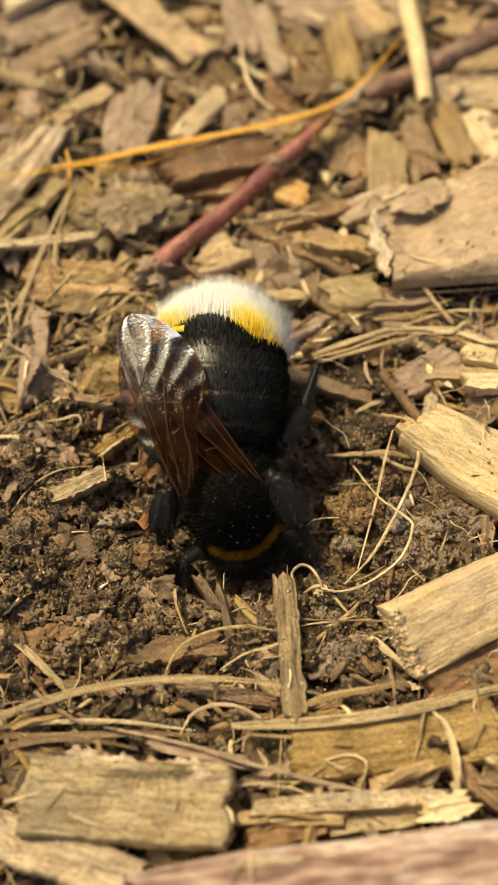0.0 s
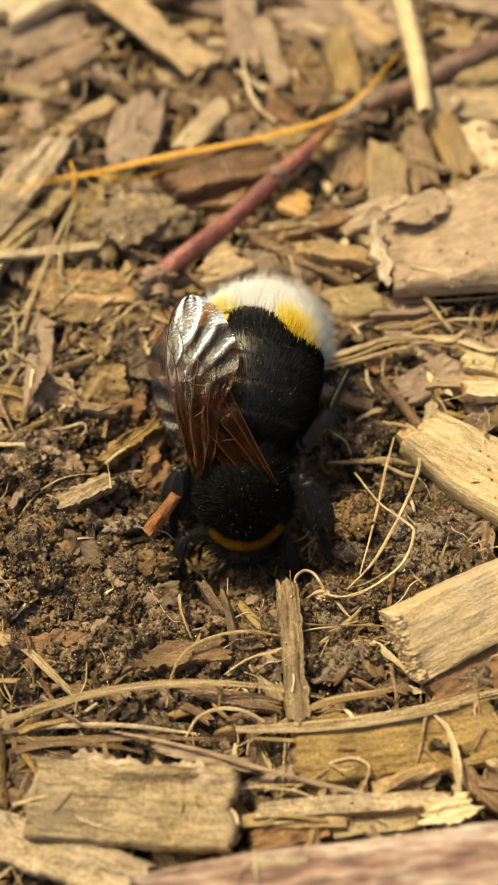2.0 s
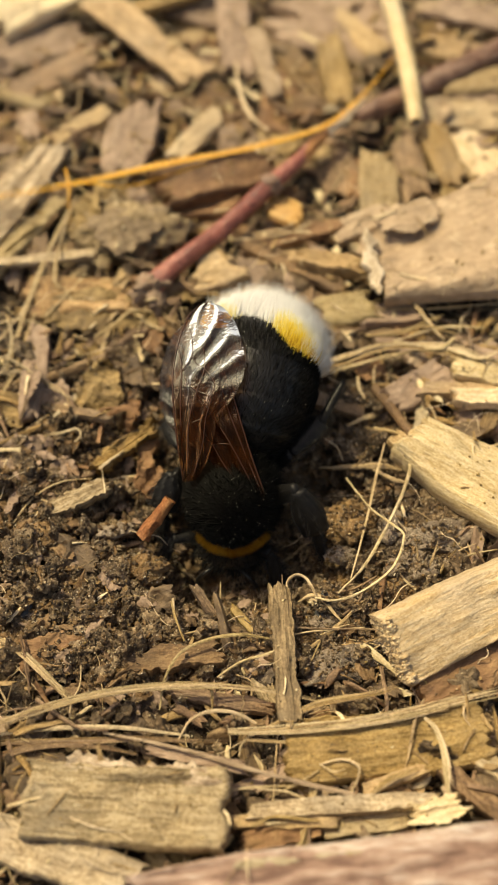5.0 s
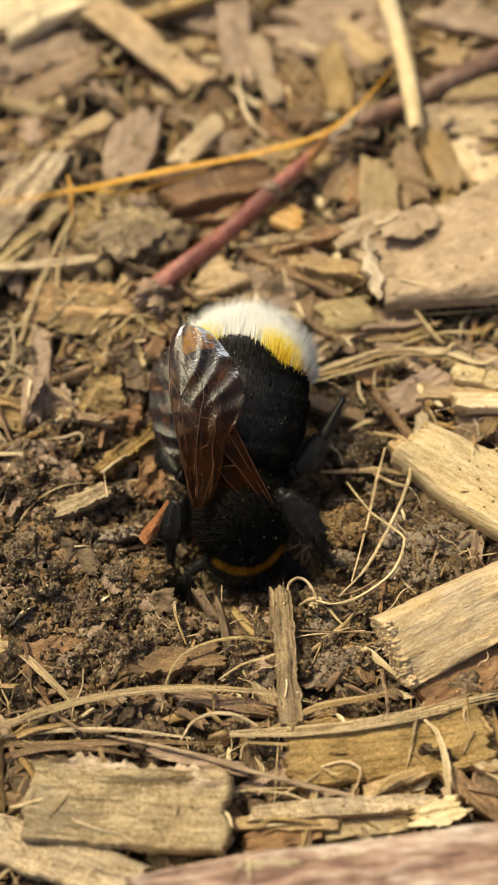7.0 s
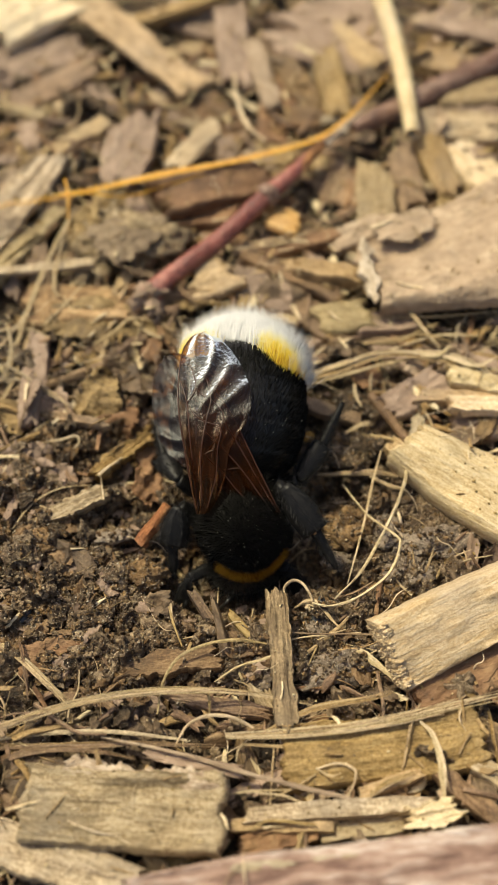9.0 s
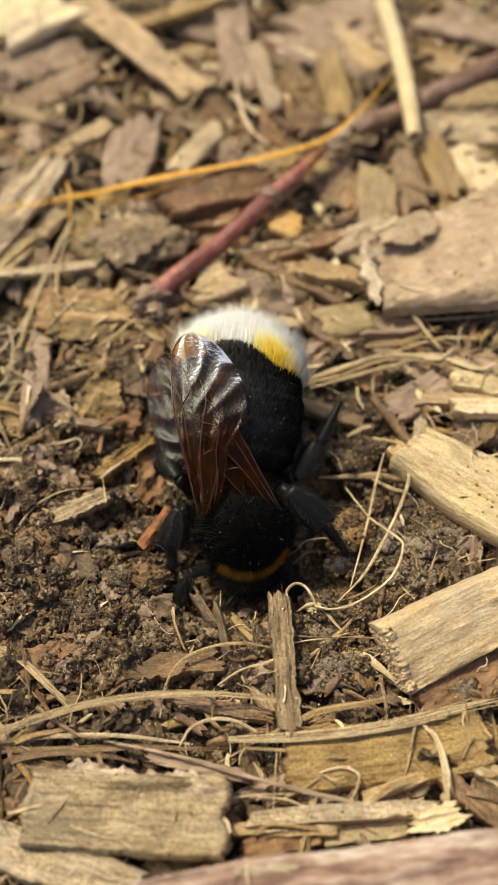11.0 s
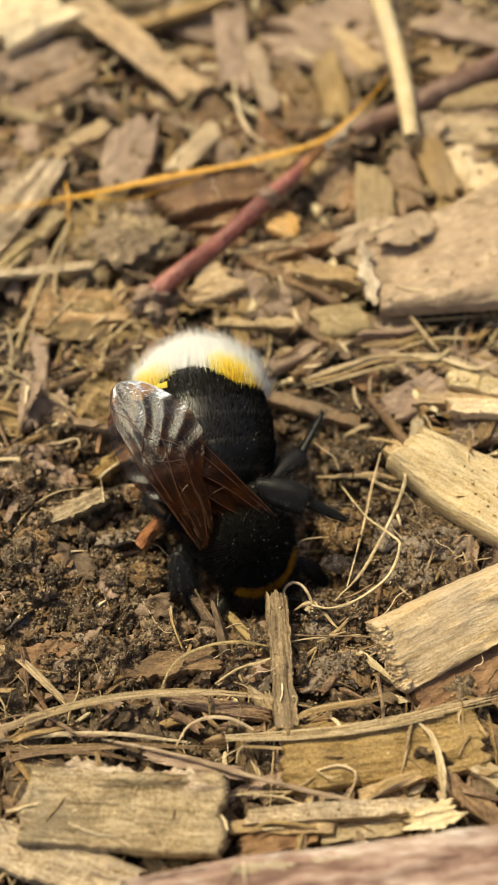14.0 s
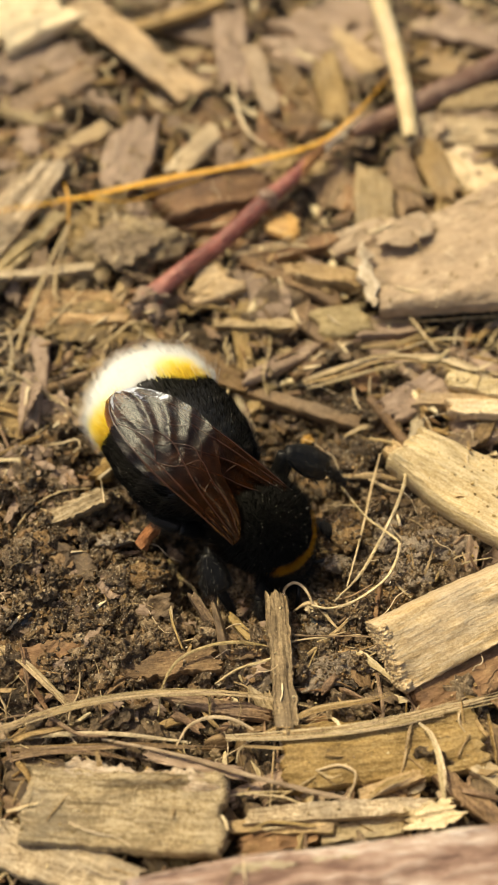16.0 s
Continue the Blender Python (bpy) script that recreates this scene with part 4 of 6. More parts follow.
rod([(-22.8, 22.3, 3.4), (-17.5, 23.5, 3.4), (-12.1, 25.2, 3.4), (-7.2, 26.8, 3.4), (-2.1, 28.1, 3.4), (1.5, 29.1, 3.6), (6.2, 30.9, 3.8), (9.7, 34.2, 4.0), (13.6, 40.4, 4.0), (17.2, 46.7, 4.0)], [0.2, 0.2, 0.175, 0.2, 0.16, 0.2, 0.16, 0.12, 0.08, 0.05], AMBER, "amber_fibre", "", 0.4, 6)
rod([(-17.2, 24.6, 2.8), (-14.2, 25.0, 2.6), (-11.2, 24.8, 2.4), (-7.7, 25.9, 2.6), (-4.1, 27.1, 3.0)], [0.1, 0.12, 0.12, 0.1, 0.06], AMBER, "amber_fibre", "", 0.5, 5)
rod([(-16.7, 26.8, 2.6), (-16.2, 24.5, 2.6), (-16.1, 22.2, 1.4)], [0.1, 0.1, 0.05], AMBER, "amber_fibre", "", 0.6, 5)
rod([(-1.5, 42.7, 2.0), (-1.2, 38.8, 2.0), (-0.1, 35.1, 1.8), (1.6, 33.4, 1.4)], [0.1, 0.16, 0.16, 0.08], FIBRE, "pale_fibre", "", 0.7, 5)
rod([(-10.5, 41.7, 1.4), (-8.4, 38.5, 1.6), (-6.4, 38.0, 1.8), (-5.0, 40.5, 2.0), (-3.2, 42.6, 2.2)], [0.1, 0.12, 0.12, 0.12, 0.05], FIBRE, "pale_fibre", "", 0.7, 5)
rod([(-15.6, 24.4, 1.6), (-17.1, 19.2, 1.6), (-18.2, 13.7, 1.6), (-18.9, 9.9, 1.4), (-19.4, 5.4, 1.2)], [0.28, 0.22, 0.28, 0.2, 0.24], STRAW, "straw", "", 0.6)
rod([(-15.4, 20.4, 1.4), (-16.3, 18.1, 1.4), (-16.6, 16.0, 1.4), (-16.2, 14.0, 1.2)], [0.08, 0.12, 0.14, 0.16], STRAW, "straw", "", 0.7, 6)
rod([(-20.7, 8.5, 0.9), (-19.0, 11.6, 1.1), (-17.4, 16.9, 1.2)], [0.14, 0.16, 0.1], STRAW, "straw", "", 0.6, 6)
rod([(-18.9, 6.0, 0.8), (-18.4, 9.1, 0.9), (-17.9, 11.2, 1.2)], [0.12, 0.14, 0.08], STRAW, "straw", "", 0.6, 6)
rod([(-19.8, 3.0, 0.6), (-19.3, 4.6, 0.8), (-18.4, 6.5, 0.9)], [0.1, 0.2, 0.06], STRAW, "straw", "", 0.5, 6)
rod([(-14.0, 9.2, 0.8), (-12.2, 10.2, 1.0), (-10.9, 11.5, 1.2), (-9.5, 11.7, 1.2), (-7.8, 11.4, 1.0)], [0.06, 0.09, 0.1, 0.09, 0.05], FIBRE, "pale_fibre", "", 1.0, 5)
rod([(-9.7, 11.5, 1.0), (-8.0, 10.2, 0.8), (-5.9, 9.6, 0.6)], [0.2, 0.16, 0.08], STRAW, "straw", "", 0.5, 6)
rod([(-12.4, 0.3, 0.6), (-11.8, 1.7, 0.9), (-10.5, 2.1, 0.8)], [0.12, 0.16, 0.1], RUST, "rootlet", "thin rusty curved rootlet on the soil", 0.8, 6)
rod([(-16.0, -0.4, 0.6), (-14.5, -0.3, 0.9), (-13.4, -0.1, 1.1), (-13.1, -0.6, 0.9), (-13.6, -1.0, 0.6)], [0.07, 0.1, 0.1, 0.09, 0.05], FIBRE, "pale_fibre", "", 0.9, 5)
rod([(-2.3, 18.9, 1.8), (0.9, 19.2, 1.8), (3.2, 19.8, 1.8), (5.2, 21.1, 1.6)], [0.05, 0.1, 0.12, 0.06], FIBRE, "pale_fibre", "", 0.9, 5)
rod([(3.4, 13.7, 0.8), (3.8, 12.5, 1.0), (4.1, 11.7, 0.8)], [0.06, 0.1, 0.05], FIBRE, "pale_fibre", "", 0.9, 5)
rod([(7.4, 10.5, 0.6), (7.9, 9.5, 0.8), (8.3, 8.6, 0.6)], [0.05, 0.09, 0.05], FIBRE, "pale_fibre", "", 0.9, 5)

# Dry grass and splinters beside the bee
BLADE = "long dry frayed grass blade over the soil"
rod([(4.4, 5.6, 1.0), (7.2, 6.5, 1.4), (10.5, 7.3, 1.7), (14.1, 7.4, 1.9), (17.0, 6.8, 2.0), (20.7, 4.1, 1.8)], [0.2, 0.3, 0.26, 0.28, 0.26, 0.2], FIBRE, "grass_blade", BLADE, 0.4, 8, 0.2)
rod([(4.7, 4.9, 0.9), (7.7, 5.7, 1.2), (11.4, 6.7, 1.5), (15.0, 6.9, 1.7), (20.7, 5.6, 1.7)], [0.1, 0.17, 0.16, 0.16, 0.14], STRAW, "grass_blade", BLADE, 0.5, 7, 0.2)
rod([(4.5, 5.3, 1.0), (6.8, 5.9, 1.2), (9.5, 6.8, 1.6), (11.8, 7.2, 1.9), (15.3, 6.5, 2.0), (18.8, 4.9, 1.9)], [0.08, 0.2, 0.14, 0.18, 0.2, 0.1], TAN, "grass_blade", BLADE, 0.5, 7, 0.3)
rod([(6.8, 6.1, 1.6), (10.0, 7.3, 2.0), (12.7, 7.3, 2.2), (14.9, 6.7, 2.1)], [0.05, 0.12, 0.1, 0.04], FIBRE, "pale_fibre", "", 0.8, 5, 0.2)
rod([(13.4, 7.2, 1.9), (15.8, 6.8, 2.2), (18.1, 5.8, 2.3), (20.4, 7.2, 2.2)], [0.1, 0.2, 0.2, 0.12], FIBRE, "grass_blade", BLADE, 0.5, 6, 0.2)
rod([(13.8, 6.9, 2.1), (15.1, 6.8, 2.3), (16.1, 7.6, 2.4), (16.3, 7.8, 2.4)], [0.08, 0.16, 0.12, 0.05], FIBRE, "pale_fibre", "", 0.7, 6, 0.2)
rod([(11.7, 15.8, 2.6), (12.5, 13.9, 2.4), (13.2, 12.1, 2.0), (14.5, 10.0, 1.6), (15.6, 8.2, 1.4)], [0.05, 0.12, 0.2, 0.22, 0.14], STRAW, "straw", "", 0.5, 6)
rod([(10.1, 11.7, 1.2), (15.0, 11.6, 1.4), (22.0, 12.3, 1.4)], [0.07, 0.1, 0.08], FIBRE, "pale_fibre", "", 0.9, 5)
rod([(9.3, 9.3, 0.8), (12.1, 9.2, 1.0), (14.2, 10.3, 1.2), (16.0, 11.3, 1.0)], [0.08, 0.14, 0.14, 0.06], STRAW, "straw", "", 0.7, 6)
rod([(11.5, 8.4, 1.0), (14.8, 9.5, 1.3), (16.7, 9.7, 1.4), (19.1, 9.7, 1.2)], [0.06, 0.1, 0.12, 0.05], FIBRE, "pale_fibre", "", 0.9, 5)
rod([(8.5, 5.1, 0.8), (8.5, 3.9, 1.0), (8.9, 2.9, 0.8)], [0.1, 0.16, 0.08], STRAW, "straw", "", 0.6, 6)
rod([(7.5, 0.6, 0.4), (8.8, 1.2, 0.7), (9.5, 1.4, 0.8)], [0.1, 0.22, 0.14], STRAW, "straw", "", 0.6, 6)
rod([(9.7, 4.1, 0.7), (11.1, 1.8, 0.7), (12.3, -0.6, 0.9)], [0.4, 0.42, 0.38], BROWN, "twig", "short brown twig leaning on the soil", 0.9, 8, 0.1)
chip((16.0, 5.2, 1.6), (21.2, 3.9, 1.6), 1.7, 0.9, PALE)
chip((13.4, 3.6, 1.2), (20.9, 3.0, 1.2), 1.2, 0.8, TAN)
chip((15.7, 2.5, 1.5), (21.0, 2.3, 1.5), 1.5, 1.0, PALE)
chip((10.9, 2.7, 0.4), (15.9, 5.8, 0.8), 2.7, 1.0, MAUVE, 0, label="purplish brown bark flake in the soil")
chip((16.0, 1.3, 0), (20.0, 1.7, 0.2), 3.2, 1.4, MAUVE)
chip((17.9, -0.2, 0.6), (19.7, 3.0, 0.6), 1.3, 1.0, BROWN)
chip((11.9, -1.6, 1.2), (22.5, -8.4, 1.9), 7.0, 2.0, PALE, -4, 0.06, 0.06, 0.12, (0.5, 1.2), fine=1.5, label="large pale yellow splintered wood chip")
chip((10.9, -0.6, 0.8), (13.0, -3.4, 0.8), 1.5, 1.2, TAN)
block = chip((9.1, -18.2, 2.1), (21.0, -12.3, 2.4), 4.7, 2.3, PALE, 30, 0.03, 0.05, 0.07, (1.08, 0.92), fine=1.6, name="wood_block", label="thick pale yellow wood block with splintered end", square=True)
_r = random.Random(3)
_box = np.array(block.bound_box) / MM
_lo, _hi = _box.min(0), _box.max(0)
_end = []
for _k in range(760):
    _p = np.array((_lo[0] + _r.uniform(0.3, 0.62), _r.uniform(_lo[1], _hi[1]) * 0.86, _r.uniform(_lo[2], _hi[2]) * 0.8))
    _v, _f = BALLS[2]
    _v = _v * craggy(_v, _k * 1.7, 0.6)[:, None] * np.array((_r.uniform(0.16, 0.34), _r.uniform(0.07, 0.17), _r.uniform(0.09, 0.26)))
    _end.append((_v + _p, _f))
_vs, _fs = [], []
for _v, _f in _end:
    _fs += [[q + len(_vs) * len(_v) for q in g] for g in _f]
    _vs.append(_v)
part("splintered_end", mesh_of("splintered_end", np.concatenate(_vs), _fs, PALE, np.concatenate(_vs)[:, :2]), block, "crumbly torn end of pale wood")
chip((11.0, -21.1, 0.5), (19.2, -17.0, 0.9), 3.4, 1.6, RUST, 10, 0.12, 0.1, 0.1, label="reddish brown bark chip beneath a wood block")
rod([(11.7, -1.3, 1.6), (11.8, -3.5, 1.8), (11.1, -5.9, 1.8), (9.8, -8.6, 1.6), (8.0, -11.6, 1.2), (6.0, -13.7, 1.0)], [0.1, 0.13, 0.13, 0.12, 0.1, 0.06], FIBRE, "pale_fibre", "pale curling plant fibre arching over soil", 1.0, 6, per=8)
rod([(7.1, -4.2, 0.6), (8.7, -7.1, 1.2), (10.5, -9.2, 2.0), (10.7, -10.2, 2.2), (9.8, -12.2, 2.0), (7.8, -13.7, 1.6), (5.8, -14.4, 1.4), (4.4, -14.1, 1.2)], [0.09, 0.11, 0.12, 0.13, 0.14, 0.14, 0.13, 0.1], FIBRE, "pale_fibre", "pale curling plant fibre arching over soil", 1.0, 6, per=8)
rod([(10.1, -1.5, 1.2), (9.2, -4.6, 1.2), (8.4, -7.8, 1.0), (7.0, -12.4, 0.6)], [0.07, 0.1, 0.09, 0.05], FIBRE, "pale_fibre", "", 1.0, 5)
rod([(8.7, 0.1, 1.0), (10.8, -0.5, 1.2), (12.8, -1.2, 1.0)], [0.05, 0.1, 0.08], STRAW, "straw", "", 0.8, 6)
rod([(5.2, -2.6, -0.6), (7.8, -2.9, 0), (9.7, -3.0, 0.4), (12.0, -3.6, 0.4)], [0.14, 0.2, 0.24, 0.1], GREY, "rootlet", "knobbly grey-brown rootlet in the soil", 0.9, 7, 0.35)
rod([(9.2, -3.3, 0.3), (10.6, -4.2, 0.4), (11.7, -4.4, 0.2)], [0.14, 0.2, 0.1], GREY, "rootlet", "knobbly grey-brown rootlet in the soil", 0.9, 7, 0.35)
rod([(10.0, -10.3, 0.4), (9.1, -13.4, 0.4), (8.6, -16.3, 0.3)], [0.2, 0.26, 0.2], RUST, "rootlet", "thin rusty rootlet on the soil", 0.8, 7, 0.2)
for dx, dy, k in ((0, 0, 0), (1, 0.3, 1), (1.7, -0.2, 2), (2.4, 0.4, 3), (3.0, 0.1, 4)):
    rod([(11.6 + dx, -11.8 + dy, 0.6), (11.8 + dx * 1.2, -10.9 + dy, 1.0), (11.7 + dx * 1.5 + 0.15 * k * k * 0.5, -10.0 + dy - 0.15 * k, 1.4)], [0.1, 0.09, 0.03], STRAW, "straw", "short bristly straw stub beside a wood block", 0.8, 5, group="bristly straw stubs")

# Near side of the hollow
rod([(-8.0, -9.0, 0.4), (-6.9, -8.1, 1.4), (-5.9, -7.0, 2.4)], [0.5, 0.5, 0.42], STUB, "twig_stub", "short orange-brown broken twig stub", 0.9, 11, 0.3)
chip((-16.2, -7.4, 0.2), (-10.5, -4.9, 0.7), 1.3, 1.0, WORN, 6, 0.25, 0.2, label="grey-tan splinter half buried in soil")
chip((-16.7, -8.3, 0.1), (-15.1, -9.1, 0.2), 1.8, 0.8, RUST)
chip((-11.3, -8.3, -0.3), (-8.6, -8.0, -0.1), 0.9, 0.5, STONE, 0, 0.3, 0.25, label="bluish grey sliver in the soil")
chip((1.9, -13.6, 1.3), (2.5, -23.2, 1.0), 1.6, 1.6, DUSTY, 0, 0.25, 0.12, 0.2, fine=1.6, label="dusty brown wood splinter lying on soil")
rod([(2.5, -13.6, 0.8), (2.5, -12.9, 1.2), (3.1, -12.5, 1.5), (3.8, -12.8, 1.5), (4.3, -13.6, 1.3), (4.5, -14.1, 0.9)], [0.12, 0.14, 0.16, 0.17, 0.16, 0.1], FIBRE, "rootlet", "pale curly rootlet in front of the bee", 1.0, 7, 0.2)
rod([(3.1, -14.3, 0.6), (4.1, -13.8, 0.8), (4.9, -14.1, 0.8), (6.2, -15.6, 0.6)], [0.08, 0.2, 0.26, 0.1], FIBRE, "rootlet", "pale curly rootlet in front of the bee", 0.8, 7, 0.3)
lump((5.1, -13.9, 0.1), (0.9, 0.6, 0.4), GOLDEN, "soil_clod")
chip((-2.5, -13.8, 1.2), (-1.5, -17.6, 0.4), 0.9, 0.5, HUSK, 20, 0.3, taper=(0.4, 1), label="thin mauve bark splinter standing in soil")
chip((-4.1, -12.8, 0.2), (-2.2, -15.8, 0.1), 0.7, 0.6, ROTTEN)
chip((-1.4, -14.5, 0.4), (0.2, -16.3, 0.2), 0.6, 0.6, TAN)
chip((-8.4, -18.3, 0.1), (-2.2, -17.8, 0.2), 1.7, 1.2, DUSTY, 0, 0.3, 0.25, label="yellowish wood chip in damp soil")
rod([(-5.5, -13.9, 0.6), (-5.3, -15.2, 0.7), (-4.8, -16.3, 0.4)], [0.12, 0.16, 0.08], STRAW, "straw", "", 0.7, 6)
rod([(-6.0, -21.9, 1.0), (-5.7, -19.9, 1.4), (-4.8, -18.3, 1.6), (-3.1, -17.4, 1.7), (-0.8, -17.0, 1.7), (1.3, -17.2, 1.4)], [0.07, 0.12, 0.14, 0.17, 0.16, 0.12], STRAW, "straw", "", 0.7, 6, per=8)
rod([(-2.3, -19.7, 1.0), (-0.8, -18.8, 1.3), (1.1, -18.2, 1.4), (2.3, -17.7, 1.2)], [0.06, 0.12, 0.13, 0.08], FIBRE, "pale_fibre", "", 0.8, 5)
rod([(0.5, -17.2, 0.6), (3.8, -16.5, 0.9), (7.7, -16.2, 1.0)], [0.06, 0.1, 0.06], STRAW, "straw", "", 0.8, 6)
rod([(3.8, -17.6, 0.5), (5.8, -16.1, 0.8), (7.9, -14.0, 0.9)], [0.16, 0.2, 0.1], TAN, "straw", "thin tan stem in the soil", 0.8, 6)
rod([(-16.7, -23.3, 1.8), (-12.8, -21.9, 2.0), (-8.9, -21.0, 2.0), (-4.5, -20.6, 2.0), (0.3, -20.8, 1.8), (4.9, -21.6, 1.4)], [0.42, 0.44, 0.42, 0.4, 0.28, 0.1], STRAW, "grass_blade", "long dry flat grass stem across the soil", 0.4, 8, 0.06, per=8)
rod([(-17.2, -17.0, 0.9), (-15.5, -18.0, 1.1), (-13.8, -19.5, 1.2), (-12.0, -21.2, 1.0)], [0.2, 0.36, 0.4, 0.3], STRAW, "straw", "", 0.5, 8)
rod([(-2.7, -20.4, 1.0), (-2.6, -21.0, 1.2), (-2.6, -21.8, 0.7)], [0.14, 0.14, 0.08], STRAW, "straw", "", 0.7, 6)
rod([(-16.8, -23.6, 1.0), (-12.5, -23.1, 1.1), (-8.1, -23.1, 1.1), (-4.0, -23.6, 1.0)], [0.16, 0.2, 0.2, 0.1], STRAW, "straw", "", 0.6, 7)
rod([(-16.8, -24.0, 0.8), (-11.7, -23.9, 0.9), (-7.3, -23.8, 1.0), (-1.5, -24.0, 1.0)], [0.26, 0.3, 0.26, 0.16], BROWN, "grass_blade", "flat brown dead grass blade on soil", 0.5, 7)
rod([(-16.7, -25.0, 0.7), (-13.8, -24.2, 0.9), (-10.6, -24.1, 0.9), (-7.3, -24.7, 0.7)], [0.34, 0.4, 0.36, 0.14], BROWN, "grass_blade", "flat brown dead grass blade on soil", 0.4, 7)
chip((-6.7, -24.4, 0.9), (-0.4, -25.6, 1.0), 1.4, 0.6, MAUVE, 12, 0.15, 0.1, 0.06, (0.5, 0.6), label="pinkish brown papery leaf strip")
rod([(-9.5, -23.5, 1.4), (-4.0, -24.7, 1.6), (1.0, -26.2, 1.8), (6.3, -27.4, 1.6)], [0.1, 0.18, 0.22, 0.2], BARK, "straw", "thin pinkish dry stem over wood chips", 0.7, 7)
rod([(-1.5, -23.5, 1.6), (2.9, -23.4, 1.9), (7.2, -23.0, 2.1), (11.6, -22.1, 2.2), (17.1, -20.7, 2.2)], [0.28, 0.46, 0.5, 0.5, 0.44], STRAW, "grass_blade", "broad pale dry stem across wood chips", 0.45, 8, 0.1)
rod([(1.1, -23.1, 1.4), (4.4, -21.7, 1.7), (7.7, -21.1, 1.7), (9.6, -20.5, 1.5)], [0.14, 0.34, 0.3, 0.14], TAN, "grass_blade", "frayed tan stem across wood chips", 0.5, 7, 0.25)
rod([(-0.4, -23.9, 1.2), (3.6, -24.1, 1.3), (7.2, -23.7, 1.4)], [0.1, 0.2, 0.1], TAN, "straw", "thin tan stem over wood chips", 0.6, 7, 0.15)
chip((2.1, -24.9, 0.6), (14.9, -23.5, 0.9), 4.2, 1.8, TAN, 0, 0.14, 0.1, 0.13, fine=1.2, label="large yellow-tan wood chip under straw")
rod([(-4.7, -23.8, 1.0), (-3.9, -22.7, 1.5), (-2.6, -22.2, 1.7), (-1.1, -22.3, 1.7), (0.3, -22.9, 1.4)], [0.08, 0.13, 0.16, 0.16, 0.1], FIBRE, "pale_fibre", "", 0.9, 6, per=8)
rod([(10.9, -22.8, 2.4), (11.6, -23.6, 2.5), (12.0, -25.2, 2.4), (12.1, -26.7, 2.2), (12.1, -27.9, 1.8)], [0.1, 0.2, 0.28, 0.3, 0.2], FIBRE, "grass_blade", "narrow pale grey grass blade bent over", 0.4, 6, per=8)
rod([(13.6, -21.5, 2.2), (13.6, -22.4, 2.0), (14.1, -23.0, 1.6)], [0.06, 0.1, 0.05], FIBRE, "pale_fibre", "", 0.9, 5)
rod([(11.1, -21.5, 2.0), (10.4, -22.9, 2.0), (9.9, -24.8, 1.8), (9.6, -25.8, 1.4)], [0.08, 0.14, 0.1, 0.05], STRAW, "straw", "", 0.6, 6)
rod([(4.2, -25.6, 1.7), (5.6, -25.3, 1.9), (6.6, -25.7, 2.0), (6.6, -26.4, 1.9), (6.1, -27.3, 1.7)], [0.06, 0.1, 0.12, 0.11, 0.06], FIBRE, "pale_fibre", "", 0.9, 5, per=8)
rod([(1.0, -27.5, 1.2), (2.8, -26.7, 1.5), (4.2, -25.9, 1.6)], [0.05, 0.1, 0.06], FIBRE, "pale_fibre", "", 0.9, 5)
rod([(-2.2, -27.2, 1.2), (0, -26.9, 1.4), (2.8, -26.8, 1.4)], [0.06, 0.1, 0.06], FIBRE, "pale_fibre", "", 0.9, 5)
chip((-0.2, -28.3, 0.9), (11.4, -27.6, 1.2), 1.1, 1.2, WORN, 0, 0.15, 0.08, 0.14, label="long grey-tan wood splinter")
chip((-1.4, -28.8, 0.7), (5.2, -28.9, 0.7), 0.8, 0.9, TAN)
chip((6.9, -27.1, 1.0), (10.9, -25.7, 1.2), 0.9, 0.9, TAN)
chip((7.7, -25.8, 0.6), (9.9, -28.0, 0.4), 1.5, 1.0, BROWN)
chip((9.8, -28.6, 1.4), (12.9, -28.0, 1.6), 1.6, 1.2, PALE, 10, 0.45, 0.2, 0.2, label="bright freshly splintered end of wood")
chip((12.0, -25.5, 0.8), (16.0, -29.1, 0.8), 1.3, 1.2, BROWN, 0, label="brown stick among wood chips")
chip((14.2, -25.0, 1.0), (16.7, -26.6, 1.0), 1.3, 1.0, PALE)
chip((14.5, -22.6, 0.2), (16.9, -24.0, 0.2), 2.4, 1.0, BROWN)
chip((-0.7, -29.9, 0.2), (4.2, -29.1, 0.2), 1.3, 1.0, RUST)
chip((4.2, -29.3, 0.2), (9.9, -28.6, 0.2), 1.2, 1.0, GREY)
worn = chip((-14.0, -27.6, 1.4), (-1.5, -28.4, 1.5), 4.9, 2.2, WORN, 4, 0.05, 0.1, 0.17, (0.92, 0.95), 0.0, 1.3, square=True, label="large pale weathered wood chip with ragged edges")
attach(chip((-11.5, -25.6, 2.0), (-1.6, -27.0, 2.1), 1.5, 0.9, CRUST, 8, 0.3, 0.3, 0.25, name="torn_edge"), worn, "crumbling paler torn edge")
chip((-16.8, -29.3, 0.6), (-6.8, -32.3, 0.8), 2.9, 1.6, WORN, 0, 0.12, 0.1, label="pale grey-tan wood chip beneath another")
chip((-16.4, -26.8, 0.6), (-13.7, -28.0, 0.5), 1.0, 1.0, BROWN)
chip((-13.7, -26.1, 0.4), (-15.0, -27.6, 0.4), 0.4, 0.5, TAN)
board = chip((-6.5, -33.7, 3.0), (18.6, -31.8, 3.6), 5.3, 3.0, BOARD, 6, 0.1, 0.05, 0.06, (0.75, 1.1), fine=1.0, label="broad smooth reddish brown bark strip")
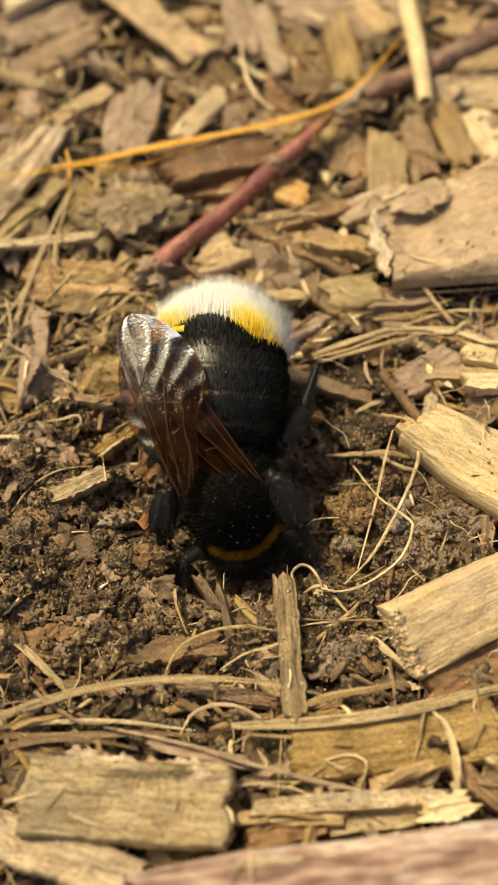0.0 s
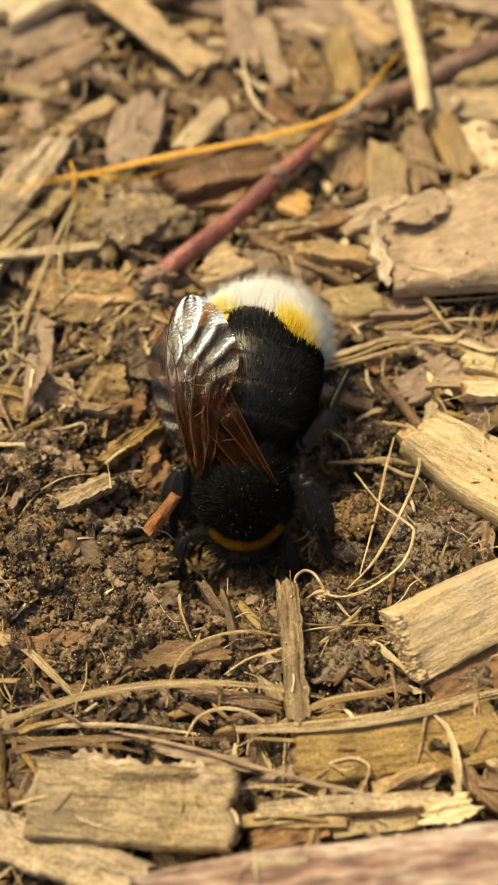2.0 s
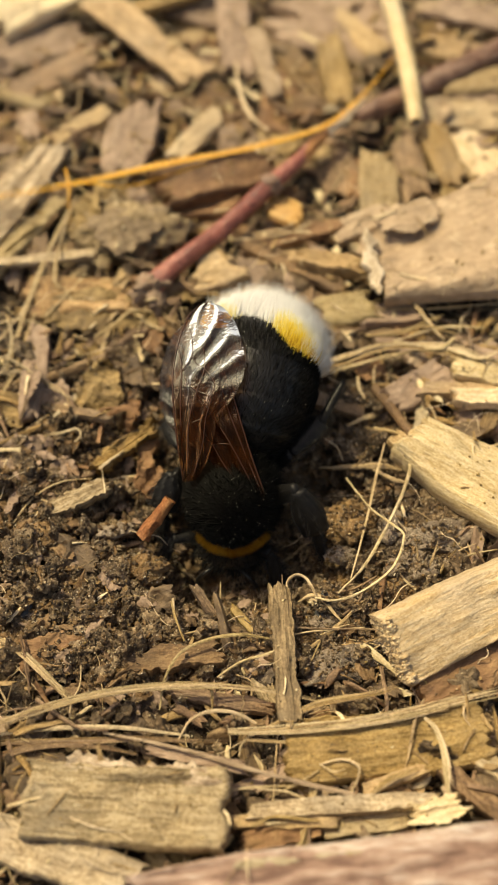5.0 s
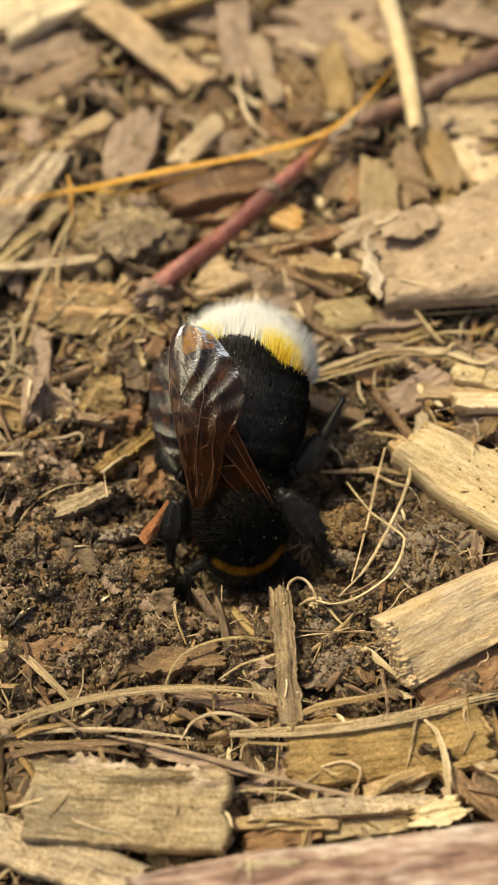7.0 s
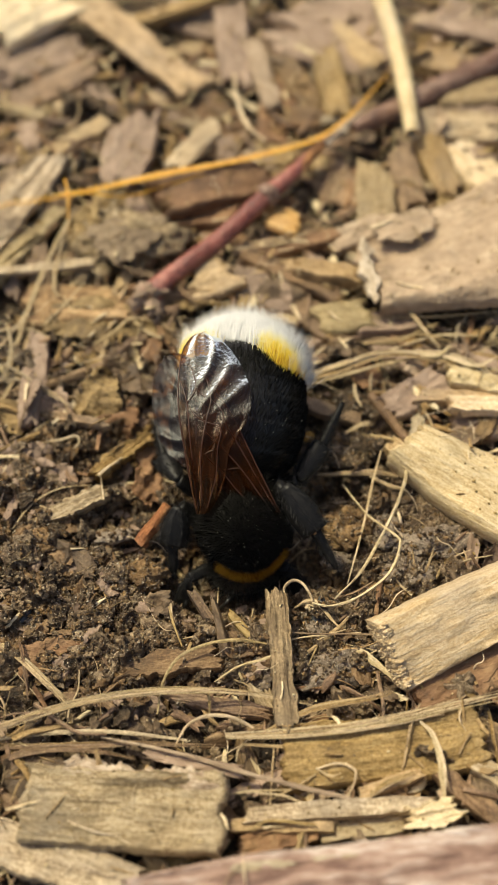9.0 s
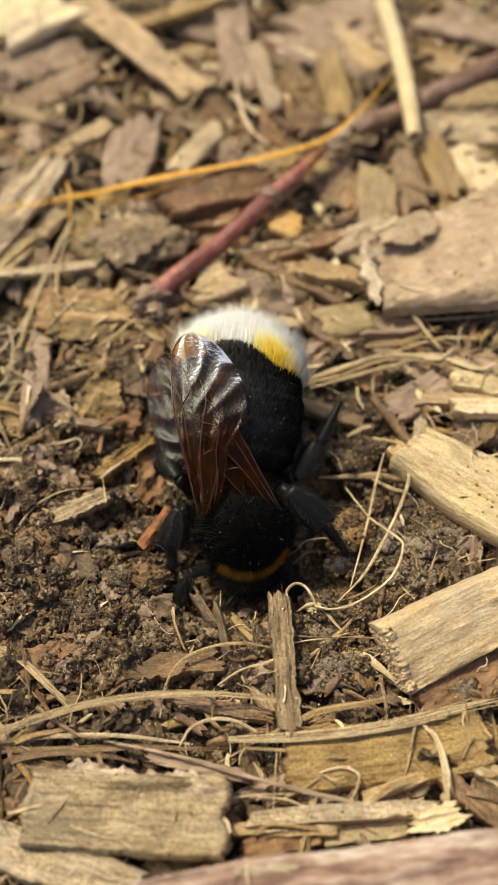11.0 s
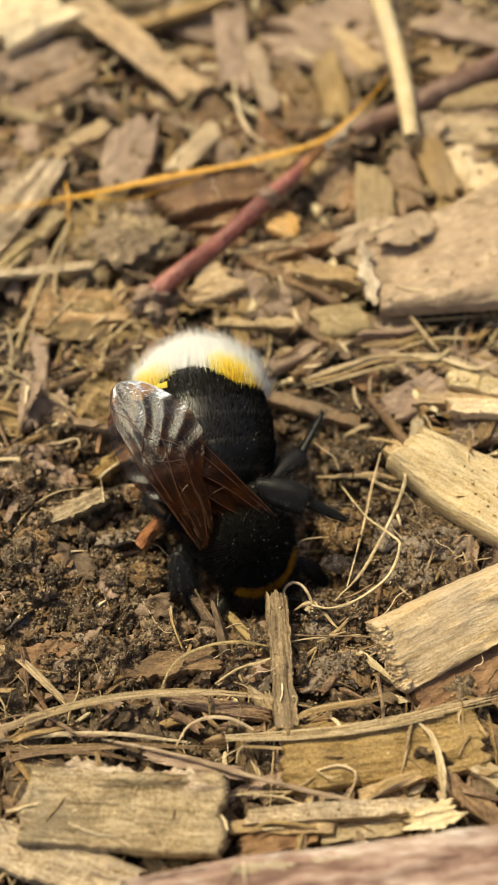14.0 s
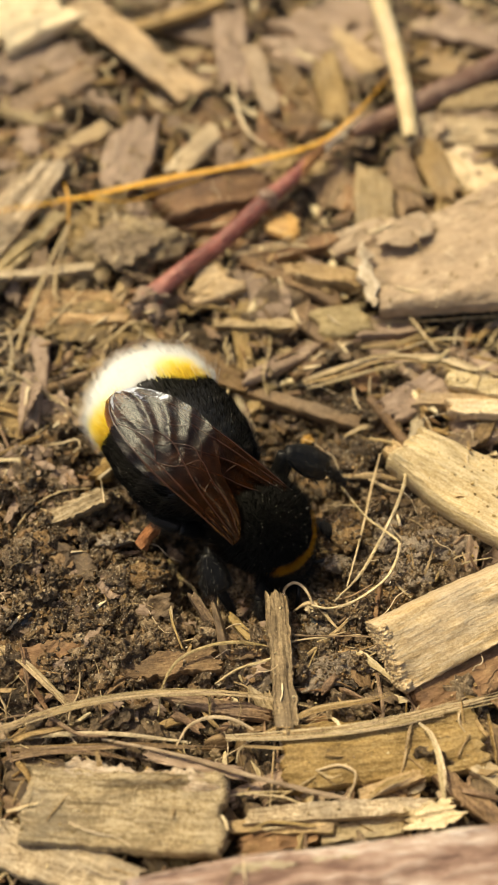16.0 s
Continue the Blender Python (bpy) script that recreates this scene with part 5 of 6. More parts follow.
# Pale scraps added to stand in for white glare on the strip.
for _x, _y, _a, _b in ((8.6, -31.0, 2.4, 0.45), (5.2, -31.6, 1.6, 0.35), (12.2, -30.9, 1.5, 0.3), (0.8, -31.9, 1.7, 0.3), (10.4, -31.9, 2.0, 0.35)):
    attach(flake((_x, _y, 4.95), _a, _b, CRUST, (4, -2, 5), 0.16, 0.15, 0.1, name="peeled_skin"), board, "pale scrap standing in for white glare")
chip((-2.2, -27.3, 0.3), (-0.7, -29.3, 0.3), 1.4, 0.8, BROWN)

# Fine stems and rootlets crossing the litter
rod([(4.5, -16.7, 0.6), (5.6, -16.3, 0.9), (6.7, -15.9, 0.8)], [0.08, 0.13, 0.05], FIBRE, "pale_fibre", "", 0.8, 6)
rod([(6.1, -17.3, 0.6), (7.7, -17.2, 0.8), (9.2, -16.7, 0.9)], [0.06, 0.1, 0.06], TAN, "straw", "thin tan stem over dark soil", 0.8, 6)
rod([(7.4, -18.3, 0.5), (8.2, -17.7, 0.8), (9.3, -17.2, 1)], [0.06, 0.09, 0.05], STRAW, "straw", "", 0.8, 6)
rod([(4, -18.4, 0.4), (4.6, -17.2, 0.6), (4.9, -16.4, 0.8)], [0.06, 0.1, 0.05], TAN, "straw", "thin tan stem over dark soil", 0.8, 6)
rod([(5.9, -13.4, 0.4), (7.3, -13.2, 0.8), (8.8, -12.3, 0.8)], [0.1, 0.14, 0.08], BROWN, "rootlet", "thin brown rootlet in damp soil", 0.8, 6)
rod([(6.3, -15.1, 0.4), (7.4, -14.2, 0.7), (7.9, -13.1, 0.7)], [0.12, 0.16, 0.08], BROWN, "rootlet", "thin brown rootlet in damp soil", 0.8, 6)
rod([(2.3, -16.1, 0.9), (4.6, -16.3, 1), (7.7, -16.3, 1), (9.6, -16.5, 0.9)], [0.06, 0.09, 0.09, 0.05], BROWN, "rootlet", "thin brown rootlet in damp soil", 0.8, 6)
rod([(-5.6, -14.1, 0.6), (-5.2, -15.5, 0.8), (-4.6, -17, 0.5)], [0.1, 0.14, 0.08], TAN, "straw", "thin tan stem over dark soil", 0.8, 6)
rod([(-14.8, -27.5, 1.2), (-14.5, -26.5, 1.4), (-14.1, -25.9, 1.2)], [0.08, 0.1, 0.05], STRAW, "straw", "", 0.8, 6)
rod([(-15.4, -28.4, 1), (-14.6, -27.8, 1.2), (-13.8, -27.4, 1.2)], [0.14, 0.2, 0.12], BROWN, "rootlet", "thin brown rootlet in damp soil", 0.8, 6)
rod([(-0, -29.2, 1.4), (1.3, -28.7, 1.6), (4.1, -28.9, 1.5)], [0.1, 0.16, 0.08], TAN, "straw", "thin tan stem over wood chips", 0.8, 6)
rod([(0.3, -27, 1.5), (2.1, -27.2, 1.6), (3.6, -27.7, 1.6), (4, -27.1, 1.7)], [0.06, 0.09, 0.09, 0.05], FIBRE, "pale_fibre", "", 0.8, 6)
rod([(4.2, -25.6, 1.9), (5.1, -26.1, 2), (5.8, -25.9, 1.9)], [0.06, 0.1, 0.05], FIBRE, "pale_fibre", "", 0.8, 6)
rod([(7.5, -27.3, 1.8), (8.7, -26.5, 2), (10.4, -25.9, 2)], [0.2, 0.3, 0.2], TAN, "straw", "frayed tan stem over wood chips", 0.8, 6)
rod([(13.8, -21.7, 2.2), (13.5, -22.6, 2.2), (14, -23.4, 1.9)], [0.05, 0.08, 0.04], FIBRE, "pale_fibre", "", 0.8, 6)
rod([(7.4, 9.7, 1), (7.9, 8.7, 1.2), (8.4, 8.1, 1)], [0.06, 0.1, 0.05], FIBRE, "pale_fibre", "", 0.8, 6)
rod([(3.8, 13.1, 1.2), (4.1, 11.9, 1.4), (4.4, 11.2, 1.2)], [0.08, 0.14, 0.08], FIBRE, "pale_fibre", "", 0.8, 6)
rod([(9.4, 8.7, 1.4), (12, 9.1, 1.6), (14.3, 9.6, 1.6), (16.6, 8.9, 1.4)], [0.06, 0.1, 0.1, 0.06], TAN, "straw", "thin tan stem over dark soil", 0.8, 6)
rod([(9.4, 0.1, 1), (10.8, -0.4, 1.2), (12.1, -1.1, 1.2)], [0.06, 0.09, 0.06], TAN, "straw", "thin tan stem over dark soil", 0.8, 6)
rod([(-6.8, 16.1, 1.4), (-4.8, 13.5, 1.5), (-2.4, 14.2, 1.4)], [0.12, 0.16, 0.1], BROWN, "rootlet", "thin brown rootlet among wood chips", 0.8, 6)
rod([(-0, 19.8, 1.7), (2.4, 19.9, 1.9), (3.9, 21.1, 1.8)], [0.08, 0.12, 0.06], FIBRE, "pale_fibre", "", 0.8, 6)
rod([(-16, 21.4, 2.2), (-16.5, 16.7, 2.2), (-16.5, 14.3, 2), (-16, 13.5, 1.8)], [0.08, 0.12, 0.14, 0.16], FIBRE, "pale_fibre", "", 0.8, 6)
rod([(-14, 15.3, 1.6), (-15.6, 12.4, 1.7), (-16.9, 10.6, 1.6)], [0.06, 0.1, 0.06], STRAW, "straw", "", 0.8, 6)
rod([(-12.8, 8.8, 1.2), (-11.2, 9.7, 1.6), (-9.9, 11, 1.8), (-8, 11, 1.6)], [0.14, 0.16, 0.14, 0.08], STRAW, "straw", "", 0.8, 6)

# Small wet pebbles beside the curly rootlet
lump((4.7, -14.9, 0.1), (0.32, 0.5, 0.3), PEBBLE, "pebble", "", 3, 0.2)
lump((5.2, -16.4, 0), (0.4, 0.34, 0.3), PEBBLE, "pebble", "", 3, 0.2)
lump((5.1, -13.6, 0.3), (0.24, 0.42, 0.26), PEBBLE, "pebble", "", 3, 0.2)
lump((-16.0, -14.6, 0), (0.7, 0.8, 0.5), PEBBLE, "pebble", "", 3, 0.25)
lump((4.4, -14.0, 0.5), (0.5, 0.35, 0.3), FIBRE, "root_crumb", "pale crumb at the end of a rootlet", 3, 0.5)


# ---- dust and litter lying on the mulch ----
def litter():
    rng = random.Random(77)
    points, faces, start = [], [], 0
    earth, bare, ends = [], [], []
    for ob in list(scene.objects):
        if ob.type != "MESH" or ob.name.split(".")[0] in ("soil_grains", "sand_grains", "plant_fibres", "rootlets", "dark_fibres"):
            continue
        me = ob.data
        m = np.array(ob.parent.matrix_basis @ ob.matrix_basis if ob.parent else ob.matrix_basis)
        co = np.empty(len(me.vertices) * 3)
        me.vertices.foreach_get("co", co)
        points.append(co.reshape(-1, 3) @ m[:3, :3].T + m[:3, 3])
        me.calc_loop_triangles()
        tri = np.empty(len(me.loop_triangles) * 3, np.int32)
        me.loop_triangles.foreach_get("vertices", tri)
        faces.append(tri.reshape(-1, 3) + start)
        start += len(me.vertices)
        ends.append(len(me.loop_triangles))
        bare.append(me.materials[0] is BOARD or ob is block)
        earth.append(me.materials[0] in (SOIL, CLOD, GOLDEN, STONE, EARTH))
    tree = BVHTree.FromPolygons((np.concatenate(points) / MM).tolist(), np.concatenate(faces).tolist())

    ends = np.cumsum(ends)

    def drop(wet=False):
        while True:
            hit, normal, k, _ = tree.ray_cast(Vector((rng.uniform(-26, 26), rng.uniform(-35, 60), 40)), Vector((0, 0, -1)))
            if hit and normal.z > 0.35 and not bare[int(np.searchsorted(ends, k, side="right"))] and (not wet or in_soil(hit.x, hit.y) and earth[int(np.searchsorted(ends, k, side="right"))]):
                return np.array(hit), normal

    balls = [(BALLS[1][0] * craggy(BALLS[1][0], 3.1 * i, 0.7)[:, None], BALLS[1][1]) for i in range(14)]
    for name, m, n, lo, hi, label in (("soil_dust", CLOD, 3600, 0.03, 0.15, "fine soil dust lying on the mulch"), ("wood_dust", TAN, 3200, 0.03, 0.12, "tan wood dust lying on the mulch"),
                                      ("soil_crust", CLOD, 4200, 0.05, 0.17, "crumbly grains crusting the damp soil"), ("golden_grains", GOLDEN, 1800, 0.05, 0.18, "golden brown grains in the damp soil"),
                                      ("bright_grains", SAND, 4500, 0.02, 0.07, "bright glinting grains in the damp soil"),
                                      ("pale_dust", PALE, 1400, 0.03, 0.1, "pale wood dust lying on the mulch")):
        out = []
        for _ in range(n):
            p, normal = drop(name in ("soil_crust", "golden_grains", "bright_grains"))
            if name.endswith("dust") and in_soil(p[0], p[1]) and rng.random() < 0.6:
                continue
            r = lo * (hi / lo) ** (rng.random() ** 1.4) * (0.5 if m is CLOD and not in_soil(p[0], p[1]) else 1)
            v, f = rng.choice(balls)
            out.append((turned(v, rng, np.array((r * rng.uniform(0.8, 1.8), r, r * 0.8))) + p + np.array(normal) * r * 0.5, f, None))
        joined(name, out, m, label, "dust")
    for name, m, n, label in (("tan_litter", TAN, 260, "small torn bits of tan wood"), ("pale_litter", PALE, 180, "small torn bits of pale wood"), ("brown_litter", BROWN, 150, "small torn bits of brown bark")):
        out = []
        for _ in range(n):
            p, normal = drop()
            if in_soil(p[0], p[1]) and rng.random() < 0.6 or m is BROWN and p[2] > 1.0:
                continue
            L, w = rng.uniform(0.4, 2.2), rng.uniform(0.1, 0.4)
            v, f, uv = slab(L, min(w, L * 0.5), rng.uniform(0.06, 0.2), rng.random() * 90, 6, 5, 0.5, 0.3, 0.03, (rng.uniform(0.4, 1), rng.uniform(0.1, 0.8)), rng.uniform(-0.12, 0.12))
            q = np.array((normal.to_track_quat("Z", "Y").to_matrix() @ Euler((rng.uniform(-0.2, 0.2), rng.uniform(-0.2, 0.2), rng.uniform(0, 6.28))).to_matrix()))
            out.append((v @ q.T + p + np.array(normal) * 0.1, f, uv + rng.random() * 40))
        joined(name, out, m, label, "wood litter")
    for name, m, n, label in (("pale_hairs", FIBRE, 260, "hair-fine pale fibres on the mulch"), ("brown_hairs", STRAW, 220, "hair-fine straw fibres on the mulch")):
        out = []
        for _ in range(n):
            p, normal = drop()
            an, L = rng.uniform(0, 6.28), rng.uniform(0.8, 4.5)
            pts = [np.array((0, 0, 0.05))]
            for k in range(4):
                an += rng.uniform(-0.7, 0.7)
                pts.append(pts[-1] + np.array((math.cos(an), math.sin(an), 0)) * L / 4 + np.array((0, 0, 0.25 * rng.random() * (1 if k < 2 else -1))))
            r = rng.uniform(0.018, 0.045)
            v, f, uv = tube(pts, [r, r, r * 0.5], 4, 1.0, n, 0.1, 3)
            q = np.array(normal.to_track_quat("Z", "Y").to_matrix())
            out.append((v @ q.T + p, f, uv))
        joined(name, out, m, label, "plant fibre")


litter()


# ---- the bumblebee ----
def unit(v):
    return v / (np.linalg.norm(v, axis=-1, keepdims=True) + 1e-9)


def hair(points, root, tip, length, width, m, name, parent, label="", normals=None, lie=0.0):
    """Tapered bent hairs from points: they leave along root and end along tip."""
    rng = np.random.default_rng(len(points))
    n = len(points)
    L = (length * rng.uniform(0.6, 1.15, n))[:, None]
    side = np.cross(root, rng.normal(size=(n, 3)))
    if lie:
        side = unit(np.cross(root, normals)) * lie + unit(side) * (1 - lie)
    side = unit(side) * width / 2
    midp = points + root * L * 0.5
    end = midp + unit(root + tip) * L * 0.5
    v = np.stack([points - side, points + side, midp + side * 0.8, midp - side * 0.8, end], 1).reshape(-1, 3)
    f = []
    for i in range(0, 5 * n, 5):
        f.append((i, i + 1, i + 2, i + 3))
        f.append((i + 3, i + 2, i + 4))
    me = mesh_of(name, v, f, m)
    if normals is not None:
        me.normals_split_custom_set_from_vertices([tuple(q) for q in np.repeat(unit(normals + 0.4 * root + 0.22 * rng.normal(size=root.shape)), 5, axis=0)])
    return part(name, me, parent, label, kind="stuff")


S_KEYS = [0, 0.05, 0.15, 0.3, 0.48, 0.65, 0.8, 0.9, 0.97, 1.0]
R_KEYS = [2.5, 3.3, 4.2, 4.7, 4.8, 4.5, 3.75, 2.75, 1.4, 0.2]
ABDOMEN = 12.0


def abdomen_at(s, phi):
    """A place on the abdomen: s from waist to tip, phi round it (0 is its top)."""
    r = np.interp(s, S_KEYS, R_KEYS)
    step = np.mod(s * 6.0, 1.0)
    r = r * (1 + 0.022 * step * (s > 0.08) * (s < 0.95))
    return np.stack([r * np.sin(phi), s * ABDOMEN, 0.86 * r * np.cos(phi) - 1.5 * s ** 2.4], -1)


def abdomen_frame(s, phi):
    p = abdomen_at(s, phi)
    ds = abdomen_at(np.minimum(s + 0.01, 1), phi) - abdomen_at(np.maximum(s - 0.01, 0), phi)
    dp = abdomen_at(s, phi + 0.02) - abdomen_at(s, phi - 0.02)
    n = unit(np.cross(ds, dp))
    flip = np.sign((n * (p - np.array((0, 5.5, -0.7)))).sum(-1, keepdims=True))
    return p, n * flip, unit(ds)


def ellipsoid(c, r, m, name, parent, label="", sub=4, wob=0.03):
    v, f = BALLS[sub]
    v = v * (1 + wob * fbm(v[:, 0] * 2 + v[:, 2], v[:, 1] * 2, 3.3, 3))[:, None] * np.array(r) + np.array(c)
    return part(name, mesh_of(name, v, f, m), parent, label)


def make_wing(length, width, s, parent, m, side):
    """A folded wing: membrane rippled towards its tip, with raised veins."""
    nx, ny = 96, 60
    u, v = np.meshgrid(1 - (1 - np.linspace(0, 1, nx)) ** 1.25, np.linspace(0, 1, ny), indexing="ij")
    lead = np.interp(u, [0, 0.11, 0.28, 0.44, 0.6, 0.75, 0.86, 0.93, 0.965, 0.985, 1], [0.06, 0.12, 0.17, 0.24, 0.29, 0.31, 0.29, 0.24, 0.19, 0.13, 0.0]) * width
    trail = np.interp(u, [0, 0.06, 0.11, 0.2, 0.29, 0.33, 0.38, 0.46, 0.55, 0.65, 0.77, 0.87, 0.94, 0.975, 1], [0.08, 0.18, 0.24, 0.3, 0.33, 0.35, 0.42, 0.54, 0.6, 0.59, 0.49, 0.36, 0.22, 0.12, -0.04]) * width
    y = lead + (-trail - lead) * v
    x = u * length + 0.25 * np.clip(v - 0.5, 0, 1) * np.clip(1 - u, 0, 1)
    out = np.clip((u - 0.46 + 0.12 * (v - 0.5)) / 0.16, 0, 1) * np.clip((v - 0.1) * 5, 0, 1)
    fan = np.arctan2(0.30 * width - y, x - 0.36 * length) + 0.05 * vn(u * 5, v * 5, s + 8)
    wave = np.sin(fan * 23 + 0.8 * vn(u * 3, v * 4, s))
    z = 0.08 * out * (wave + 0.3 * wave ** 2)
    z = z + (1 - out) * np.clip(u * 8, 0, 1) * (0.10 * np.sin(v * 19 + 2 * u) + 0.07 * vn(v * 7 + u * 2, u * 3, s + 5) + 0.04 * vn(v * 15, u * 6, s + 6))
    z = z + 0.05 * fbm(u * 8, v * 5, s + 3, 2) + np.interp(u, np.linspace(0, 1, 11), [0, 0.42, 0.76, 1.0, 1.06, 0.94, 0.66, 0.2, -0.42, -1.1, -1.8]) - 0.9 * (v - 0.4) ** 2
    vert = np.stack([x, y * side, z], -1).reshape(-1, 3)
    me = mesh_of("membrane", vert, grid_faces(nx, ny), WING, vert[:, :2])
    wing = new("wing")
    wing.parent = parent
    wing.matrix_basis = m
    me.name = "membrane"
    part("membrane", me, wing, "smoky brown rippled wing membrane")

    def at(uu, vv):
        i, j = int(uu * (nx - 1)), int(vv * (ny - 1))
        return vert[i * ny + j] + np.array((0, 0, 0.05))

    for line, r in ((((0, 0.01), (0.2, 0.01), (0.5, 0.01), (0.8, 0.02), (0.95, 0.05)), 0.13), (((0.02, 0.14), (0.3, 0.14), (0.5, 0.12), (0.63, 0.04)), 0.12),
                    (((0.5, 0.12), (0.58, 0.27), (0.7, 0.22), (0.81, 0.05)), 0.08), (((0.04, 0.4), (0.25, 0.37), (0.4, 0.4), (0.52, 0.47), (0.63, 0.43)), 0.1),
                    (((0.4, 0.4), (0.44, 0.24), (0.5, 0.12)), 0.08), (((0.52, 0.47), (0.54, 0.34), (0.58, 0.27)), 0.07), (((0.63, 0.43), (0.67, 0.32), (0.7, 0.22)), 0.06),
                    (((0.03, 0.72), (0.15, 0.76), (0.28, 0.74), (0.37, 0.66), (0.4, 0.4)), 0.09), (((0.25, 0.37), (0.27, 0.55), (0.28, 0.74)), 0.08),
                    (((0.37, 0.66), (0.45, 0.64), (0.52, 0.47)), 0.07)):
        v2, f2, uv2 = tube([at(*q) for q in line], [r * 0.45, r * 0.4, r * 0.28], 6, 0.8, s, 0.12, 5)
        part("vein", mesh_of("vein", v2, f2, VEIN, uv2), wing)
    return wing


def make_leg(parent, pts, radii, m, flatten=0.7, seed=0):
    """Pivot at the hip; pts are hip, knee, ankle and foot in the leg's own space."""
    leg = new("leg")
    leg.parent = parent
    leg.matrix_basis = m
    rng = np.random.default_rng(seed)
    for k, name in enumerate(("femur", "tibia", "tarsus")):
        a0, b0 = np.array(pts[k], float), np.array(pts[k + 1], float)
        prof = {"femur": [0.7, 1, 0.75], "tibia": [0.45, 0.85, 1.0, 0.92], "tarsus": [0.9, 0.8, 0.7, 0.35]}[name]
        v, f, uv = tube([a0, a0 * 0.66 + b0 * 0.34, a0 * 0.33 + b0 * 0.67, b0], [radii[k] * q for q in prof], 10, flatten, seed + k, 0.05, 4)
        seg = part(name, mesh_of(name, v, f, LEG, uv), leg)
        idx = rng.integers(0, len(v), 1300)
        c = a0 + np.clip(((v[idx] - a0) @ (b0 - a0)) / ((b0 - a0) @ (b0 - a0)), 0, 1)[:, None] * (b0 - a0)
        nrm = unit(v[idx] - c)
        run = unit(np.repeat((b0 - a0)[None], len(idx), 0))
        p = v[idx] + rng.normal(size=(len(idx), 3)) * 0.12
        hair(p, unit(nrm + 0.6 * run + 0.25 * rng.normal(size=p.shape)), run, 0.42 if name == "tibia" else 0.3, 0.02, BRISTLE, "bristles", seg)
    ankle = np.array(pts[2], float)
    v, f = BALLS[2]
    part("joint", mesh_of("joint", v * radii[1] * 0.26 + ankle, f, CLAW), leg, "amber brown joint")
    return leg


bee = new("bumblebee")
tagged(bee, "large black bumblebee with white tail and yellow patches, digging in soil", "bumblebee")
thorax = ellipsoid((0.6, 0.3, 0), (3.0, 3.7, 3.3), BLACK, "thorax", bee, "black furry thorax with a golden collar")


def thorax_hair():
    rng = np.random.default_rng(5)
    d = unit(rng.normal(size=(150000, 3)))
    d = d[d[:, 2] > -0.6]
    p = d * np.array((2.95, 3.65, 3.25)) + np.array((0.6, 0.3, 0))
    n = unit(d / np.array((3.0, 3.7, 3.3)))
    collar = (d[:, 1] < -0.62) & (d[:, 0] > -0.6) & (d[:, 2] > -0.5) & (d[:, 2] < 0.16 + 0.05 * vn(d[:, 0] * 9, d[:, 1] * 0, 2.0) + 0.03 * rng.normal(size=len(d)))
    back = np.array((0, 1.0, -0.1))
    flank = ~collar & ((np.abs(d[:, 0]) > 0.72) | (d[:, 1] > 0.6)) & (rng.random(len(d)) < 0.3)
    for sel, m, name, L, label in ((~collar, BLACK, "fur", 0.5, "dense short black fur"), (flank, BLACK, "flank_fur", 0.95, "longer shaggy black fur"),
                                   (collar, GOLD, "collar", 0.85, "narrow dull golden collar of fur")):
        q, nn = p[sel], n[sel]
        t = unit(nn + 0.4 * rng.normal(size=q.shape))
        hair(q, t, unit(nn * 0.8 + back * 0.4), L, 0.024, m, name, thorax, label, nn, 0.6 if m is GOLD else 0.0)
    k = rng.integers(0, len(p), 300)
    v, f = BALLS[1]
    vs, fs = [], []
    for i, j in enumerate(k):
        if d[j, 2] > 0.25:
            fs += [[a0 + len(vs) * len(v) for a0 in q] for q in f]
            vs.append(v * rng.uniform(0.012, 0.034) + p[j] + n[j] * rng.uniform(0.4, 0.6))
    part("pollen_grains", mesh_of("pollen_grains", np.concatenate(vs), fs, POLLEN), thorax, "scattered pale pollen grains", kind="stuff")


thorax_hair()

head = ellipsoid((0.5, -3.1, -2.7), (2.5, 1.7, 2.3), CUTICLE, "head", bee, "black furry head bent down into soil")
for sx in (-1, 1):
    ellipsoid((0.5 + sx * 1.8, -3.3, -2.9), (0.7, 0.9, 1.5), CUTICLE, "eye", head, "glossy black compound eye", 3, 0.0)
    v, f, uv = tube([(0.5 + sx * 0.7, -4.4, -2.8), (0.5 + sx * 1.6, -5.2, -2.6), (0.5 + sx * 2.2, -5.7, -3.4), (0.5 + sx * 2.3, -6.0, -4.5)], [0.16, 0.15, 0.16, 0.14], 8, 1.0, 3.0, 0.08)
    part("antenna", mesh_of("antenna", v, f, CUTICLE, uv), head, "bent black antenna")
_r = np.random.default_rng(8)
_d = unit(_r.normal(size=(2600, 3)))
hair(_d * np.array((2.5, 1.7, 2.3)) + np.array((0.5, -3.1, -2.7)), unit(_d + 0.3 * _r.normal(size=_d.shape)), _d, 0.8, 0.04, BLACK, "fur", head, "short black fur")

abdomen = new("abdomen")
abdomen.parent = bee
abdomen.matrix_basis = mm(0, 3.3, -0.2)


